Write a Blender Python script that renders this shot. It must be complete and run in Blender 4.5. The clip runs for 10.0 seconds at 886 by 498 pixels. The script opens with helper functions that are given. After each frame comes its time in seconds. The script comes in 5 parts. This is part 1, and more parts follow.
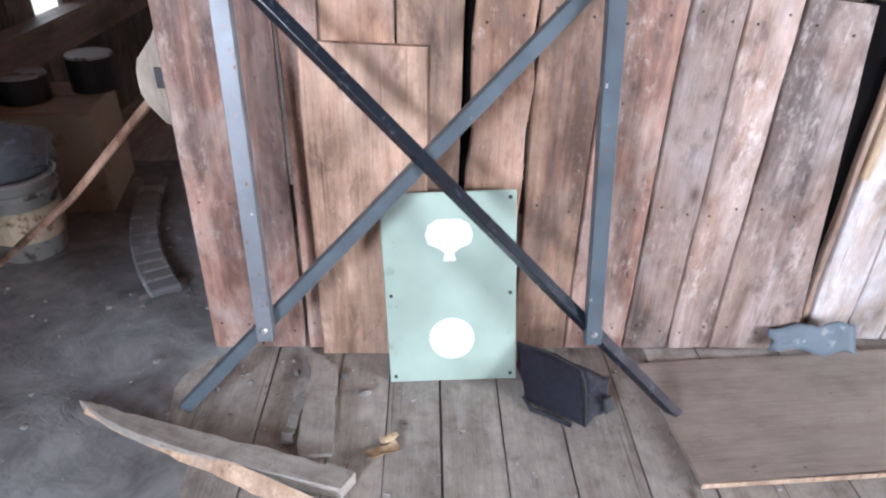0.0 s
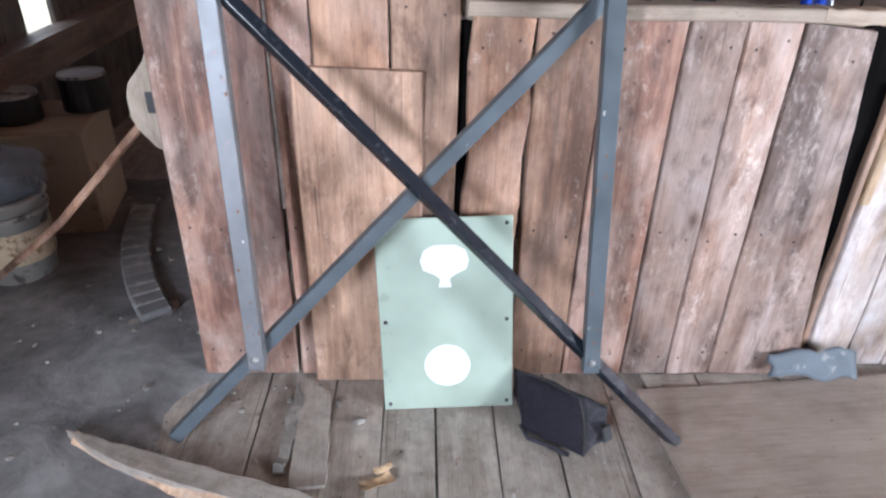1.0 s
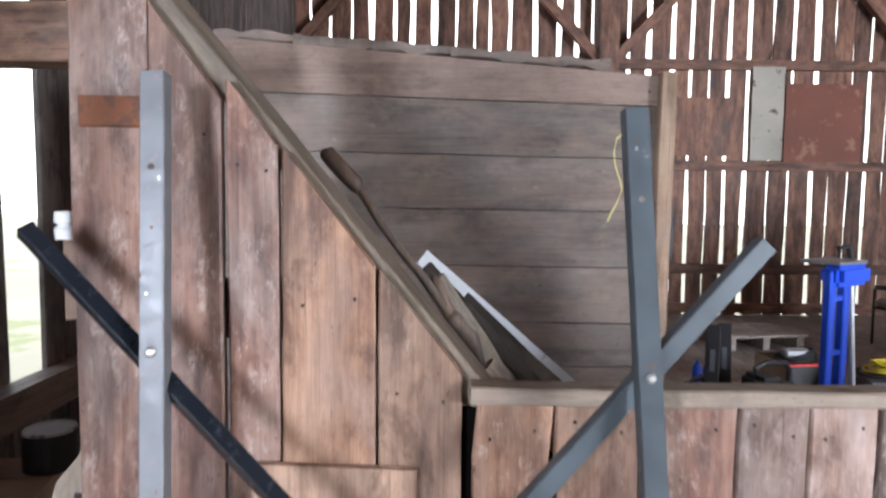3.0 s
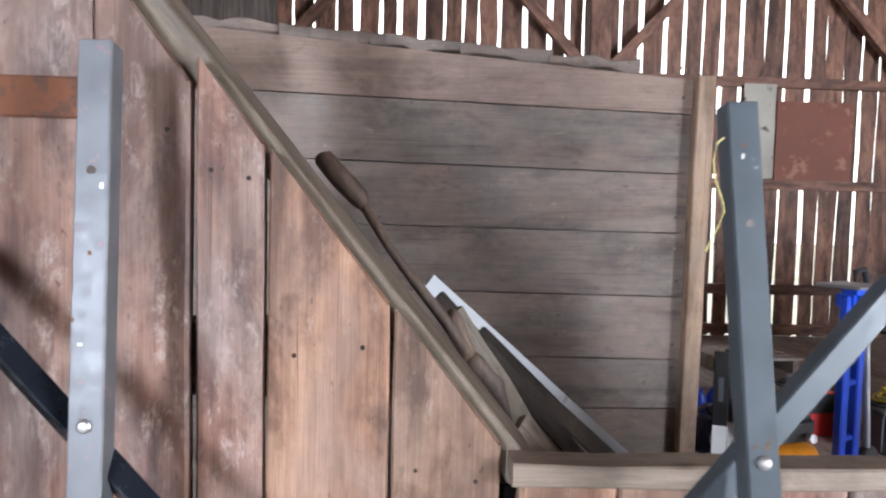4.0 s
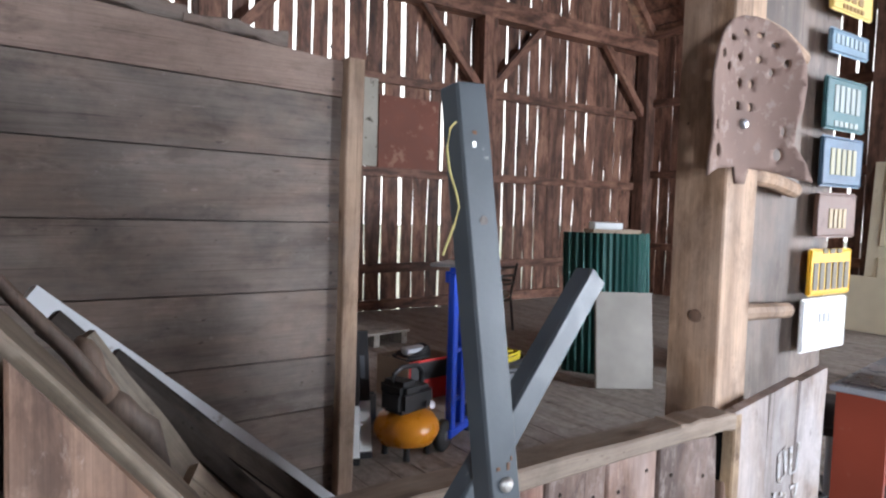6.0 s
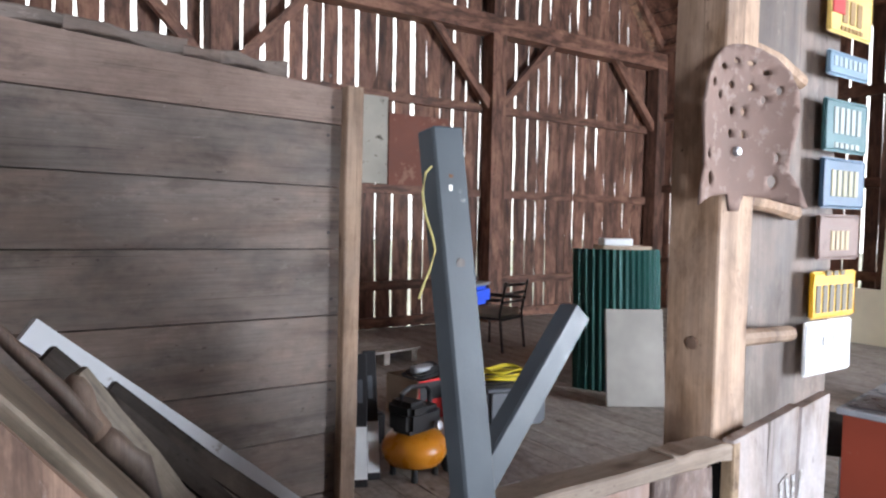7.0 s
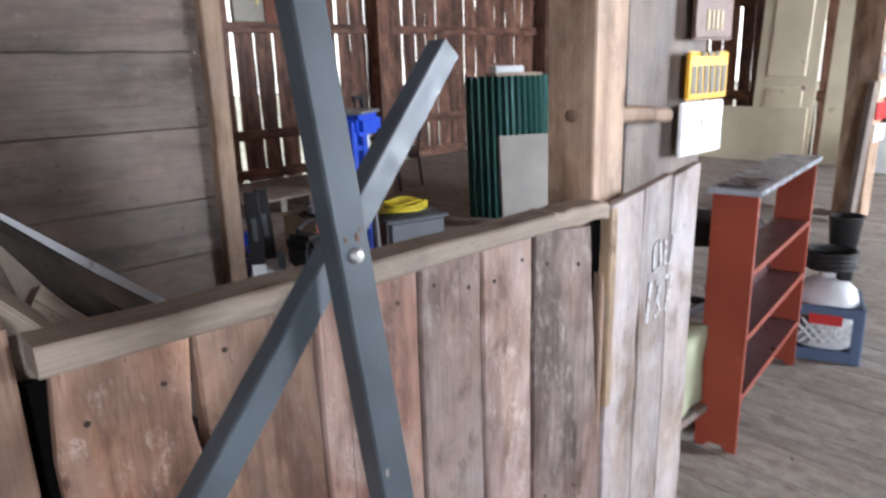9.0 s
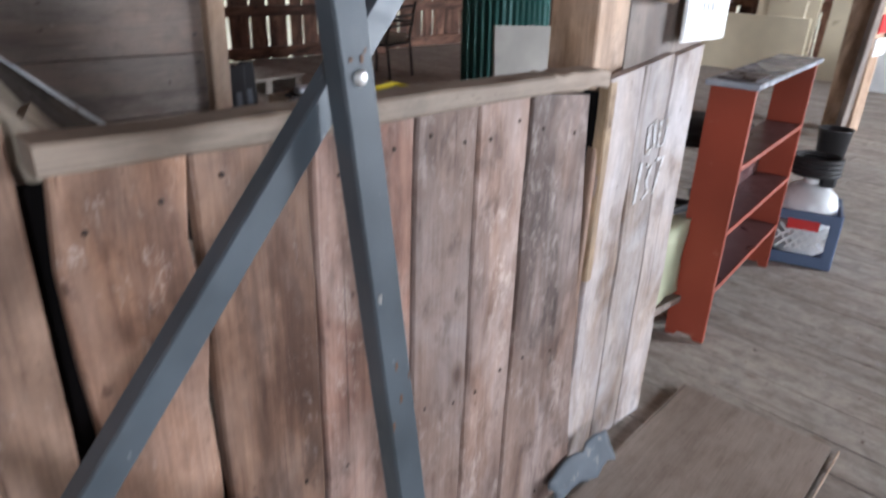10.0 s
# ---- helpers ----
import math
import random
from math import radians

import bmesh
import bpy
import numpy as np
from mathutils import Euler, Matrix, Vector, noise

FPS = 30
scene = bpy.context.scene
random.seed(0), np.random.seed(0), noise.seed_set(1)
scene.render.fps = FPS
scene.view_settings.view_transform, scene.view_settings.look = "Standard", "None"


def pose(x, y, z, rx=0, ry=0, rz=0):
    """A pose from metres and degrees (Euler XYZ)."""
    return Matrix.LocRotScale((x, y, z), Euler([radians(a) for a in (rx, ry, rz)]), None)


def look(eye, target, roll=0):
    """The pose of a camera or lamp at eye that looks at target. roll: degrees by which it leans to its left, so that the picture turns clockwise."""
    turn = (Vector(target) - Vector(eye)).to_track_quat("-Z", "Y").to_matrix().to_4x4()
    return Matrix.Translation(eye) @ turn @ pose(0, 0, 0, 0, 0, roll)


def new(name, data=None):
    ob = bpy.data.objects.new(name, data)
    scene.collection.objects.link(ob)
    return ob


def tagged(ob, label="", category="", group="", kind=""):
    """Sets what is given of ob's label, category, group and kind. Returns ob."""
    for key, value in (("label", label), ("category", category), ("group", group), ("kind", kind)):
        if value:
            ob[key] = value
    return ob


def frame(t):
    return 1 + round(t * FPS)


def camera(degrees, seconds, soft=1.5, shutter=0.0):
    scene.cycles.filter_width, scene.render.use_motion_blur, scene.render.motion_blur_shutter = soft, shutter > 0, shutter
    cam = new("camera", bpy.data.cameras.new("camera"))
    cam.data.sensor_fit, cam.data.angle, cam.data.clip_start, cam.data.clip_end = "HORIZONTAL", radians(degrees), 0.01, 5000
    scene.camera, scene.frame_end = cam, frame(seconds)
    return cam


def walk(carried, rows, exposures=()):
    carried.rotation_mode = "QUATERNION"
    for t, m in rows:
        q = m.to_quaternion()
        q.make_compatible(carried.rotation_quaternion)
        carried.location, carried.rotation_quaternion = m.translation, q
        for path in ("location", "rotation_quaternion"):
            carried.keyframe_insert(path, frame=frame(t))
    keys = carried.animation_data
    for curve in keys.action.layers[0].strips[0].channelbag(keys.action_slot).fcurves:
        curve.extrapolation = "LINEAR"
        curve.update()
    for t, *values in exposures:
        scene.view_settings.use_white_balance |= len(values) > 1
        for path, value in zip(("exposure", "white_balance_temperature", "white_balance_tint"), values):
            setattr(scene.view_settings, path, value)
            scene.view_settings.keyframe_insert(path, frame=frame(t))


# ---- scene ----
EXPOSURE = 0.9
cam = camera(67.1, 10.0, soft=2.3, shutter=0.4)
PATH = [
    (0, (0.143, 0.036, 1.421), (0.195, 1.746, 0.385), 1.3),
    (0.5, (0.136, 0.049, 1.425), (0.192, 1.763, 0.395), 1.4),
    (1, (0.145, 0.082, 1.441), (0.209, 1.809, 0.435), 1.5),
    (1.5, (0.187, 0.126, 1.472), (0.228, 1.931, 0.613), 2.0),
    (2, (0.15, 0.208, 1.499), (0.159, 2.116, 0.9), 1.7),
    (2.5, (0.139, 0.288, 1.499), (0.178, 2.257, 1.151), 0.7),
    (3, (0.186, 0.428, 1.532), (0.197, 2.422, 1.377), 0.6),
    (3.2, (0.181, 0.489, 1.546), (0.208, 2.486, 1.432), 1.0),
    (4.5, (0.067, 0.879, 1.531), (0.259, 2.867, 1.415), 1.4),
    (5, (0.072, 0.988, 1.527), (0.590, 2.916, 1.397), 1.6),
    (5.5, (0.036, 1.003, 1.545), (1.043, 2.725, 1.402), 1.5),
    (5.7, (0.040, 0.997, 1.544), (1.183, 2.631, 1.394), 1.8),
    (6.8, (0.069, 0.96, 1.583), (1.206, 2.601, 1.481), 1.1),
    (7, (0.078, 0.955, 1.585), (1.191, 2.613, 1.493), 1.1),
    (7.5, (0.081, 0.925, 1.581), (1.157, 2.61, 1.51), 0.7),
    (8, (0.091, 0.898, 1.57), (1.158, 2.588, 1.491), 0.6),
    (8.5, (0.13, 0.915, 1.503), (1.286, 2.527, 1.25), -1.1),
    (9, (0.135, 0.957, 1.427), (1.434, 2.384, 0.899), -1.8),
    (9.5, (0.12, 0.992, 1.408), (1.487, 2.308, 0.775), -0.2),
    (9.8, (0.12, 0.986, 1.374), (1.456, 2.289, 0.656), 0.8),
    (10, (0.1, 0.95, 1.35), (1.372, 2.27, 0.545), 2.0),
]
walk(cam, [(t, look(eye, target, roll)) for t, eye, target, roll in PATH],
     [(t, EXPOSURE + e, k, 10) for t, e, k in ((0, 0.03, 6120), (1.5, -0.07, 6350), (3.2, -0.33, 6500), (4.5, -0.2, 6500), (5, -0.33, 6500), (5.5, -0.68, 6500), (6.8, -0.5, 6500), (7.5, -0.3, 6500), (8, -0.22, 6500), (8.5, -0.5, 6500), (9, -0.6, 6500), (9.5, -0.75, 6500), (10, -0.75, 6500))])

# ---- light ----
world = bpy.data.worlds.new("world")
scene.world = world
world.use_nodes = True
wn = world.node_tree
sky = wn.nodes.new("ShaderNodeTexSky")
sky.sky_type = "NISHITA"
sky.sun_disc = False
sky.sun_elevation, sky.sun_rotation = radians(58), radians(75)
wn.nodes["Background"].inputs["Strength"].default_value = 0.15
wn.links.new(sky.outputs[0], wn.nodes["Background"].inputs["Color"])
sun = new("sun", bpy.data.lights.new("sun", "SUN"))
sun.data.energy, sun.data.angle, sun.data.color = 4.0, radians(0.5), (1.0, 0.95, 0.87)
sun.matrix_world = look((12, 5, 20), (6, 2.5, 0))
# the sky's light in the open barn door behind the camera
door_light = new("door_light", bpy.data.lights.new("door_light", "AREA"))
door_light.data.shape, door_light.data.size, door_light.data.size_y = "RECTANGLE", 0.55, 1.7
door_light.data.energy, door_light.data.color = 285.0, (0.80, 0.86, 1.0)
door_light.matrix_world = look((-2.55, -4.05, 1.9), (0.2, 2.0, 0.8))
# daylight in the wide side door at the far right
side_light = new("side_light", bpy.data.lights.new("side_light", "AREA"))
side_light.data.shape, side_light.data.size, side_light.data.size_y = "RECTANGLE", 3.0, 2.8
side_light.data.energy, side_light.data.color = 1150.0, (0.82, 0.88, 1.0)
side_light.matrix_world = look((8.0, -3.7, 1.8), (6.6, 4.0, 1.0))


# ---- materials ----
def material(name, rough=0.6, metal=0.0):
    m = bpy.data.materials.new(name)
    m.use_nodes = True
    b = m.node_tree.nodes["Principled BSDF"]
    b.inputs["Roughness"].default_value, b.inputs["Metallic"].default_value = rough, metal
    return m, m.node_tree, b


def coords(t, scale, jitter=True):
    """Object coordinates, shifted for each object by its random number, stretched by scale."""
    tc, mp = t.nodes.new("ShaderNodeTexCoord"), t.nodes.new("ShaderNodeMapping")
    mp.inputs["Scale"].default_value = scale
    if jitter:
        oi, mul = t.nodes.new("ShaderNodeObjectInfo"), t.nodes.new("ShaderNodeVectorMath")
        mul.operation = "MULTIPLY_ADD"
        mul.inputs[1].default_value = (37.0, 53.0, 71.0)
        t.links.new(oi.outputs["Random"], mul.inputs[0])
        t.links.new(tc.outputs["Object"], mul.inputs[2])
        t.links.new(mul.outputs[0], mp.inputs["Vector"])
    else:
        t.links.new(tc.outputs["Object"], mp.inputs["Vector"])
    return mp.outputs[0]


def noise_of(t, vec, scale, detail=5.0, rough=0.6, distort=0.0):
    n = t.nodes.new("ShaderNodeTexNoise")
    n.inputs["Scale"].default_value, n.inputs["Detail"].default_value = scale, detail
    n.inputs["Roughness"].default_value, n.inputs["Distortion"].default_value = rough, distort
    t.links.new(vec, n.inputs["Vector"])
    return n.outputs["Fac"]


def ramp(t, fac, *stops):
    r = t.nodes.new("ShaderNodeValToRGB")
    e = r.color_ramp.elements
    while len(e) < len(stops):
        e.new(0.5)
    for k, (p, c) in enumerate(stops):
        e[k].position = p
        e[k].color = (*c, 1) if len(c) == 3 else c
    t.links.new(fac, r.inputs["Fac"])
    return r.outputs["Color"]


def mix(t, fac, a, b, kind="MIX"):
    m = t.nodes.new("ShaderNodeMix")
    m.data_type, m.blend_type = "RGBA", kind
    for slot, v in ((0, fac), (6, a), (7, b)):
        if isinstance(v, (int, float)):
            m.inputs[slot].default_value = v
        elif isinstance(v, tuple):
            m.inputs[slot].default_value = (*v, 1)
        else:
            t.links.new(v, m.inputs[slot])
    return m.outputs[2]


def bump(t, b, height, strength=0.3, dist=0.004):
    n = t.nodes.new("ShaderNodeBump")
    n.inputs["Strength"].default_value, n.inputs["Distance"].default_value = strength, dist
    t.links.new(height, n.inputs["Height"])
    t.links.new(n.outputs[0], b.inputs["Normal"])


BW = ((0, 0, 0), (1, 1, 1))


def wood(name, dark, mid, light, patch, patch_amount=0.5, rough=0.66, relief=0.25, knots=True, vary=0.3, scuff=0.0, soil=0.85, spread=0.1, dust=0.3):
    """Old sawn boards, grain along local z: soft clouds of tone, fine grain, stains, knots, whitish scuffs."""
    m, t, b = material(name, rough)
    grain = noise_of(t, coords(t, (30, 30, 0.9)), 2.2, 6, 0.6, 0.5)
    fine = noise_of(t, coords(t, (170, 170, 4)), 2.0, 4, 0.6)
    cloud = noise_of(t, coords(t, (6.5, 6.5, 2.6)), 1.1, 6, 0.65, 0.35)
    wide = noise_of(t, coords(t, (7, 7, 1.1)), 1.0, 4, 0.55, 0.8)
    col = ramp(t, mix(t, 0.24, cloud, grain), (0.5 - spread, dark), (0.5, mid), (0.5 + spread, light))
    stain = ramp(t, noise_of(t, coords(t, (5, 5, 2.4)), 1.3, 5, 0.6, 0.8), (0.5 - 0.18 * patch_amount, (0, 0, 0)), (0.8 - 0.18 * patch_amount, (1, 1, 1)))
    col = mix(t, stain, col, patch)
    dirt = ramp(t, wide, (0.34, (0.25, 0.2, 0.18)), (0.53, (1, 1, 1)))
    col = mix(t, soil, col, dirt, "MULTIPLY")
    spots = ramp(t, noise_of(t, coords(t, (8, 8, 3.5)), 1.6, 5, 0.7, 0.3), (0.34, (0.32, 0.27, 0.25)), (0.45, (1, 1, 1)))
    col = mix(t, soil * 0.8, col, spots, "MULTIPLY")
    col = mix(t, 0.4, col, ramp(t, fine, (0.36, (0.66, 0.64, 0.62)), (0.5, (1, 1, 1)), (0.64, (1.22, 1.2, 1.18))), "MULTIPLY")
    specks = ramp(t, noise_of(t, coords(t, (60, 60, 38)), 1.0, 3, 0.6), (0.24, (0.3, 0.25, 0.22)), (0.31, (1, 1, 1)))
    col = mix(t, 0.85, col, specks, "MULTIPLY")
    if knots:
        v = t.nodes.new("ShaderNodeTexVoronoi")
        v.inputs["Scale"].default_value = 1.0
        t.links.new(coords(t, (6, 6, 3.0)), v.inputs["Vector"])
        kn = ramp(t, v.outputs["Distance"], (0.03, (0.25, 0.17, 0.13)), (0.09, (0.8, 0.76, 0.72)), (0.13, (1, 1, 1)))
        col = mix(t, 0.8, col, kn, "MULTIPLY")
    if scuff > 0:
        sc = ramp(t, noise_of(t, coords(t, (20, 20, 9)), 2.0, 10, 0.8, 0.25), (0.58 - 0.05 * scuff, (0, 0, 0)), (0.8 - 0.05 * scuff, (1, 1, 1)))
        zone = ramp(t, noise_of(t, coords(t, (3.5, 3.5, 1.6)), 1.7, 3), (0.44, (0, 0, 0)), (0.62, (0.75, 0.75, 0.75)))
        col = mix(t, mix(t, 1.0, sc, zone, "MULTIPLY"), col, (0.66, 0.58, 0.53))
    if dust > 0:
        grime = ramp(t, noise_of(t, coords(t, (1, 1, 1)), 17.0, 9, 0.76, 0.2), (0.33, (0.5, 0.48, 0.46)), (0.5, (1, 1, 1)), (0.66, (1.35, 1.33, 1.3)))
        col = mix(t, dust, col, grime, "MULTIPLY")
    checks = ramp(t, noise_of(t, coords(t, (95, 95, 1.1)), 1.2, 3, 0.5, 0.3), (0.27, (0.3, 0.25, 0.22)), (0.33, (1, 1, 1)))
    col = mix(t, 0.75, col, checks, "MULTIPLY")
    dents = ramp(t, noise_of(t, coords(t, (24, 24, 13)), 1.3, 2, 0.5), (0.22, (0.35, 0.3, 0.27)), (0.27, (1, 1, 1)))
    col = mix(t, 0.7, col, dents, "MULTIPLY")
    oi = t.nodes.new("ShaderNodeObjectInfo")
    tone = ramp(t, oi.outputs["Random"], (0.0, (1 - vary, 1 - vary, 1 - vary)), (1.0, (1 + vary, 1 + vary * 0.9, 1 + vary * 0.8)))
    col = mix(t, 1.0, col, tone, "MULTIPLY")
    t.links.new(col, b.inputs["Base Color"])
    t.links.new(ramp(t, cloud, (0.3, (rough - 0.14,) * 3), (0.7, (min(1, rough + 0.12),) * 3)), b.inputs["Roughness"])
    bump(t, b, mix(t, 0.4, grain, fine), relief, 0.004)
    return m


def plain(name, colour, rough=0.5, metal=0.0, wear=None, wear_at=0.62, scale=9.0, relief=0.1):
    """A painted, moulded or metal surface with slight mottling, and worn spots where wear is given."""
    m, t, b = material(name, rough, metal)
    v = coords(t, (1, 1, 1))
    n = noise_of(t, v, scale, 6, 0.65)
    big = noise_of(t, v, scale * 0.25, 3)
    c = tuple(colour)
    col = ramp(t, big, (0.3, tuple(x * 0.78 for x in c)), (0.7, tuple(min(1, x * 1.15) for x in c)))
    if wear:
        col = mix(t, ramp(t, n, (wear_at, (0, 0, 0)), (wear_at + 0.06, (1, 1, 1))), col, wear)
    t.links.new(col, b.inputs["Base Color"])
    t.links.new(ramp(t, n, (0.3, (max(0.05, rough - 0.1),) * 3), (0.7, (min(1, rough + 0.12),) * 3)), b.inputs["Roughness"])
    bump(t, b, n, relief, 0.002)
    return m


BOARD = wood("barn_board", (0.125, 0.062, 0.038), (0.27, 0.15, 0.094), (0.40, 0.245, 0.165), (0.30, 0.205, 0.16), 0.35, scuff=0.6, soil=0.72)
BOARD_RED = wood("faded_red_board", (0.105, 0.05, 0.036), (0.205, 0.108, 0.078), (0.30, 0.175, 0.13), (0.33, 0.25, 0.215), 0.4, scuff=1.2, soil=0.72)
BOARD_TAN = wood("tan_board", (0.16, 0.092, 0.06), (0.28, 0.175, 0.12), (0.38, 0.25, 0.178), (0.24, 0.165, 0.125), 0.45, scuff=0.4, soil=0.75)
BOARD_PALE = wood("whitewashed_board", (0.2, 0.14, 0.105), (0.33, 0.255, 0.205), (0.44, 0.36, 0.305), (0.5, 0.475, 0.48), 0.8, soil=0.5, scuff=1.0)
BOARD_WASH = wood("washed_red_board", (0.125, 0.075, 0.056), (0.225, 0.145, 0.112), (0.30, 0.21, 0.17), (0.37, 0.30, 0.275), 0.5, scuff=1.5, soil=0.85)
BOARD_GREY = wood("grey_board", (0.105, 0.084, 0.07), (0.19, 0.158, 0.136), (0.27, 0.23, 0.2), (0.265, 0.195, 0.155), 0.5, knots=False, relief=0.2, vary=0.14, soil=0.5, scuff=0.1, spread=0.2)
BOARD_TOP = wood("pinkish_grey_board", (0.15, 0.105, 0.082), (0.24, 0.172, 0.138), (0.32, 0.24, 0.195), (0.27, 0.19, 0.15), 0.4, knots=False, relief=0.2, vary=0.05, soil=0.5, spread=0.16)
RAIL = wood("dusty_rail", (0.21, 0.165, 0.125), (0.32, 0.262, 0.205), (0.42, 0.355, 0.29), (0.3, 0.23, 0.18), 0.4, soil=0.5, spread=0.14)
BOARD_DARK = wood("dark_board", (0.062, 0.054, 0.05), (0.135, 0.116, 0.106), (0.22, 0.19, 0.172), (0.165, 0.15, 0.142), 0.4)
SLAT = wood("siding_board", (0.09, 0.045, 0.03), (0.19, 0.092, 0.06), (0.30, 0.165, 0.11), (0.24, 0.12, 0.085), 0.4)
TIMBER = wood("hewn_timber", (0.26, 0.165, 0.1), (0.42, 0.285, 0.19), (0.54, 0.39, 0.275), (0.44, 0.33, 0.25), 0.4, soil=0.5)
FLOOR = wood("floor_board", (0.22, 0.188, 0.16), (0.335, 0.295, 0.255), (0.43, 0.385, 0.335), (0.39, 0.355, 0.315), 0.6, 0.9, 0.35, True, 0.08, soil=0.35, scuff=0.35, spread=0.19, dust=0.6)
LAMINATE = wood("laminate_sheet", (0.235, 0.19, 0.158), (0.3, 0.245, 0.205), (0.35, 0.29, 0.245), (0.32, 0.265, 0.225), 0.4, 0.5, 0.1, False, 0.0, soil=0.25, dust=0.2)
RAWWOOD = wood("raw_wood", (0.38, 0.26, 0.15), (0.52, 0.38, 0.24), (0.62, 0.48, 0.33), (0.5, 0.36, 0.22), 0.4)
GREYPAINT = plain("blue_grey_paint", (0.072, 0.089, 0.102), 0.42, 0.1, (0.3, 0.31, 0.31), 0.68, 34, 0.25)
PALEPAINT = plain("pale_grey_galvanised", (0.15, 0.158, 0.168), 0.45, 0.3, (0.24, 0.165, 0.17), 0.6, 40, 0.3)
BLACKPAINT = plain("blue_black_paint", (0.013, 0.017, 0.024), 0.2, 0.15, (0.28, 0.28, 0.28), 0.69, 30, 0.2)
BOLT = plain("zinc_bolt", (0.62, 0.62, 0.6), 0.35, 0.9)
# near-black without sheen: the shade inside the gaps, put into colour
VOID_BLACK, _t, _b = material("void_black", 1.0)
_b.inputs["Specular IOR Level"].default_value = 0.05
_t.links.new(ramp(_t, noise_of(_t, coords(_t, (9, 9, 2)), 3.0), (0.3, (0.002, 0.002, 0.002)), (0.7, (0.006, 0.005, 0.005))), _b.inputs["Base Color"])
DIRT, _t, _b = material("packed_dirt", 0.95)
_n = noise_of(_t, coords(_t, (1, 1, 1)), 5.0, 10, 0.72, 0.4)
_t.links.new(ramp(_t, _n, (0.32, (0.09, 0.086, 0.083)), (0.5, (0.185, 0.18, 0.177)), (0.66, (0.27, 0.265, 0.26))), _b.inputs["Base Color"])
bump(_t, _b, _n, 0.9, 0.02)


# ---- builders ----
def part(name, bm, mat, parent=None, label="", m=None):
    """Links a bmesh as one mesh object, under a thing or part if given."""
    me = bpy.data.meshes.new(name)
    bm.to_mesh(me)
    bm.free()
    me.materials.append(mat)
    ob = new(name, me)
    if m is not None:
        ob.matrix_basis = m
    if parent is not None:
        ob.parent = parent
    if label:
        ob["label"] = label
    return ob


def empty(name, label, category, at=(0, 0, 0), rz=0.0, group="", kind=""):
    e = new(name)
    e.empty_display_size = 0.1
    e.matrix_basis = pose(*at, 0, 0, rz)
    return tagged(e, label, category, group, kind)


def smooth(ob, on=True):
    for p in ob.data.polygons:
        p.use_smooth = on
    return ob


def box(sx, sy, sz, bev=0.004, at=(0, 0, 0), bm=None, m=None, seg=1):
    """A bevelled box centred at the given place."""
    own = bmesh.new()
    bmesh.ops.create_cube(own, size=1.0)
    bmesh.ops.scale(own, vec=(sx, sy, sz), verts=own.verts)
    if bev > 0:
        bmesh.ops.bevel(own, geom=list(own.edges), offset=min(bev, 0.45 * min(sx, sy, sz)), segments=seg, affect="EDGES")
    bmesh.ops.translate(own, vec=at, verts=own.verts)
    if m is not None:
        bmesh.ops.transform(own, matrix=m, verts=own.verts)
    return join(bm, own)


def join(bm, own):
    if bm is None:
        return own
    me = bpy.data.meshes.new("tmp")
    own.to_mesh(me)
    own.free()
    bm.from_mesh(me)
    bpy.data.meshes.remove(me)
    return bm


def lathe(profile, seg=28, bm=None, m=None):
    """A turned shape from (radius, z) pairs."""
    own = bmesh.new()
    rings = []
    for r, z in profile:
        rings.append([own.verts.new((r * math.cos(2 * math.pi * k / seg), r * math.sin(2 * math.pi * k / seg), z)) for k in range(seg)] if r > 1e-5 else [own.verts.new((0, 0, z))])
    for a, b in zip(rings, rings[1:]):
        for k in range(seg):
            n = (k + 1) % seg
            if len(a) == 1 and len(b) > 1:
                own.faces.new((a[0], b[k], b[n]))
            elif len(b) == 1 and len(a) > 1:
                own.faces.new((a[k], a[n], b[0]))
            elif len(a) > 1:
                own.faces.new((a[k], a[n], b[n], b[k]))
    bmesh.ops.recalc_face_normals(own, faces=own.faces)
    if m is not None:
        bmesh.ops.transform(own, matrix=m, verts=own.verts)
    return join(bm, own)


def tube(points, r, seg=8, bm=None, closed=False):
    """A round bar or cable along points."""
    own = bmesh.new()
    pts = [Vector(p) for p in points]
    n = len(pts)
    rings = []
    for i, p in enumerate(pts):
        a = pts[(i - 1) % n] if (i > 0 or closed) else p
        b = pts[(i + 1) % n] if (i < n - 1 or closed) else p
        d = (b - a).normalized() if (b - a).length > 1e-6 else Vector((0, 0, 1))
        u = d.cross(Vector((0, 0, 1))) if abs(d.z) < 0.95 else d.cross(Vector((1, 0, 0)))
        u.normalize()
        w = d.cross(u)
        rings.append([own.verts.new(p + r * (math.cos(2 * math.pi * k / seg) * u + math.sin(2 * math.pi * k / seg) * w)) for k in range(seg)])
    for a, b in list(zip(rings, rings[1:])) + ([(rings[-1], rings[0])] if closed else []):
        for k in range(seg):
            own.faces.new((a[k], a[(k + 1) % seg], b[(k + 1) % seg], b[k]))
    if not closed:
        own.faces.new(rings[0][::-1])
        own.faces.new(rings[-1])
    bmesh.ops.recalc_face_normals(own, faces=own.faces)
    return join(bm, own)


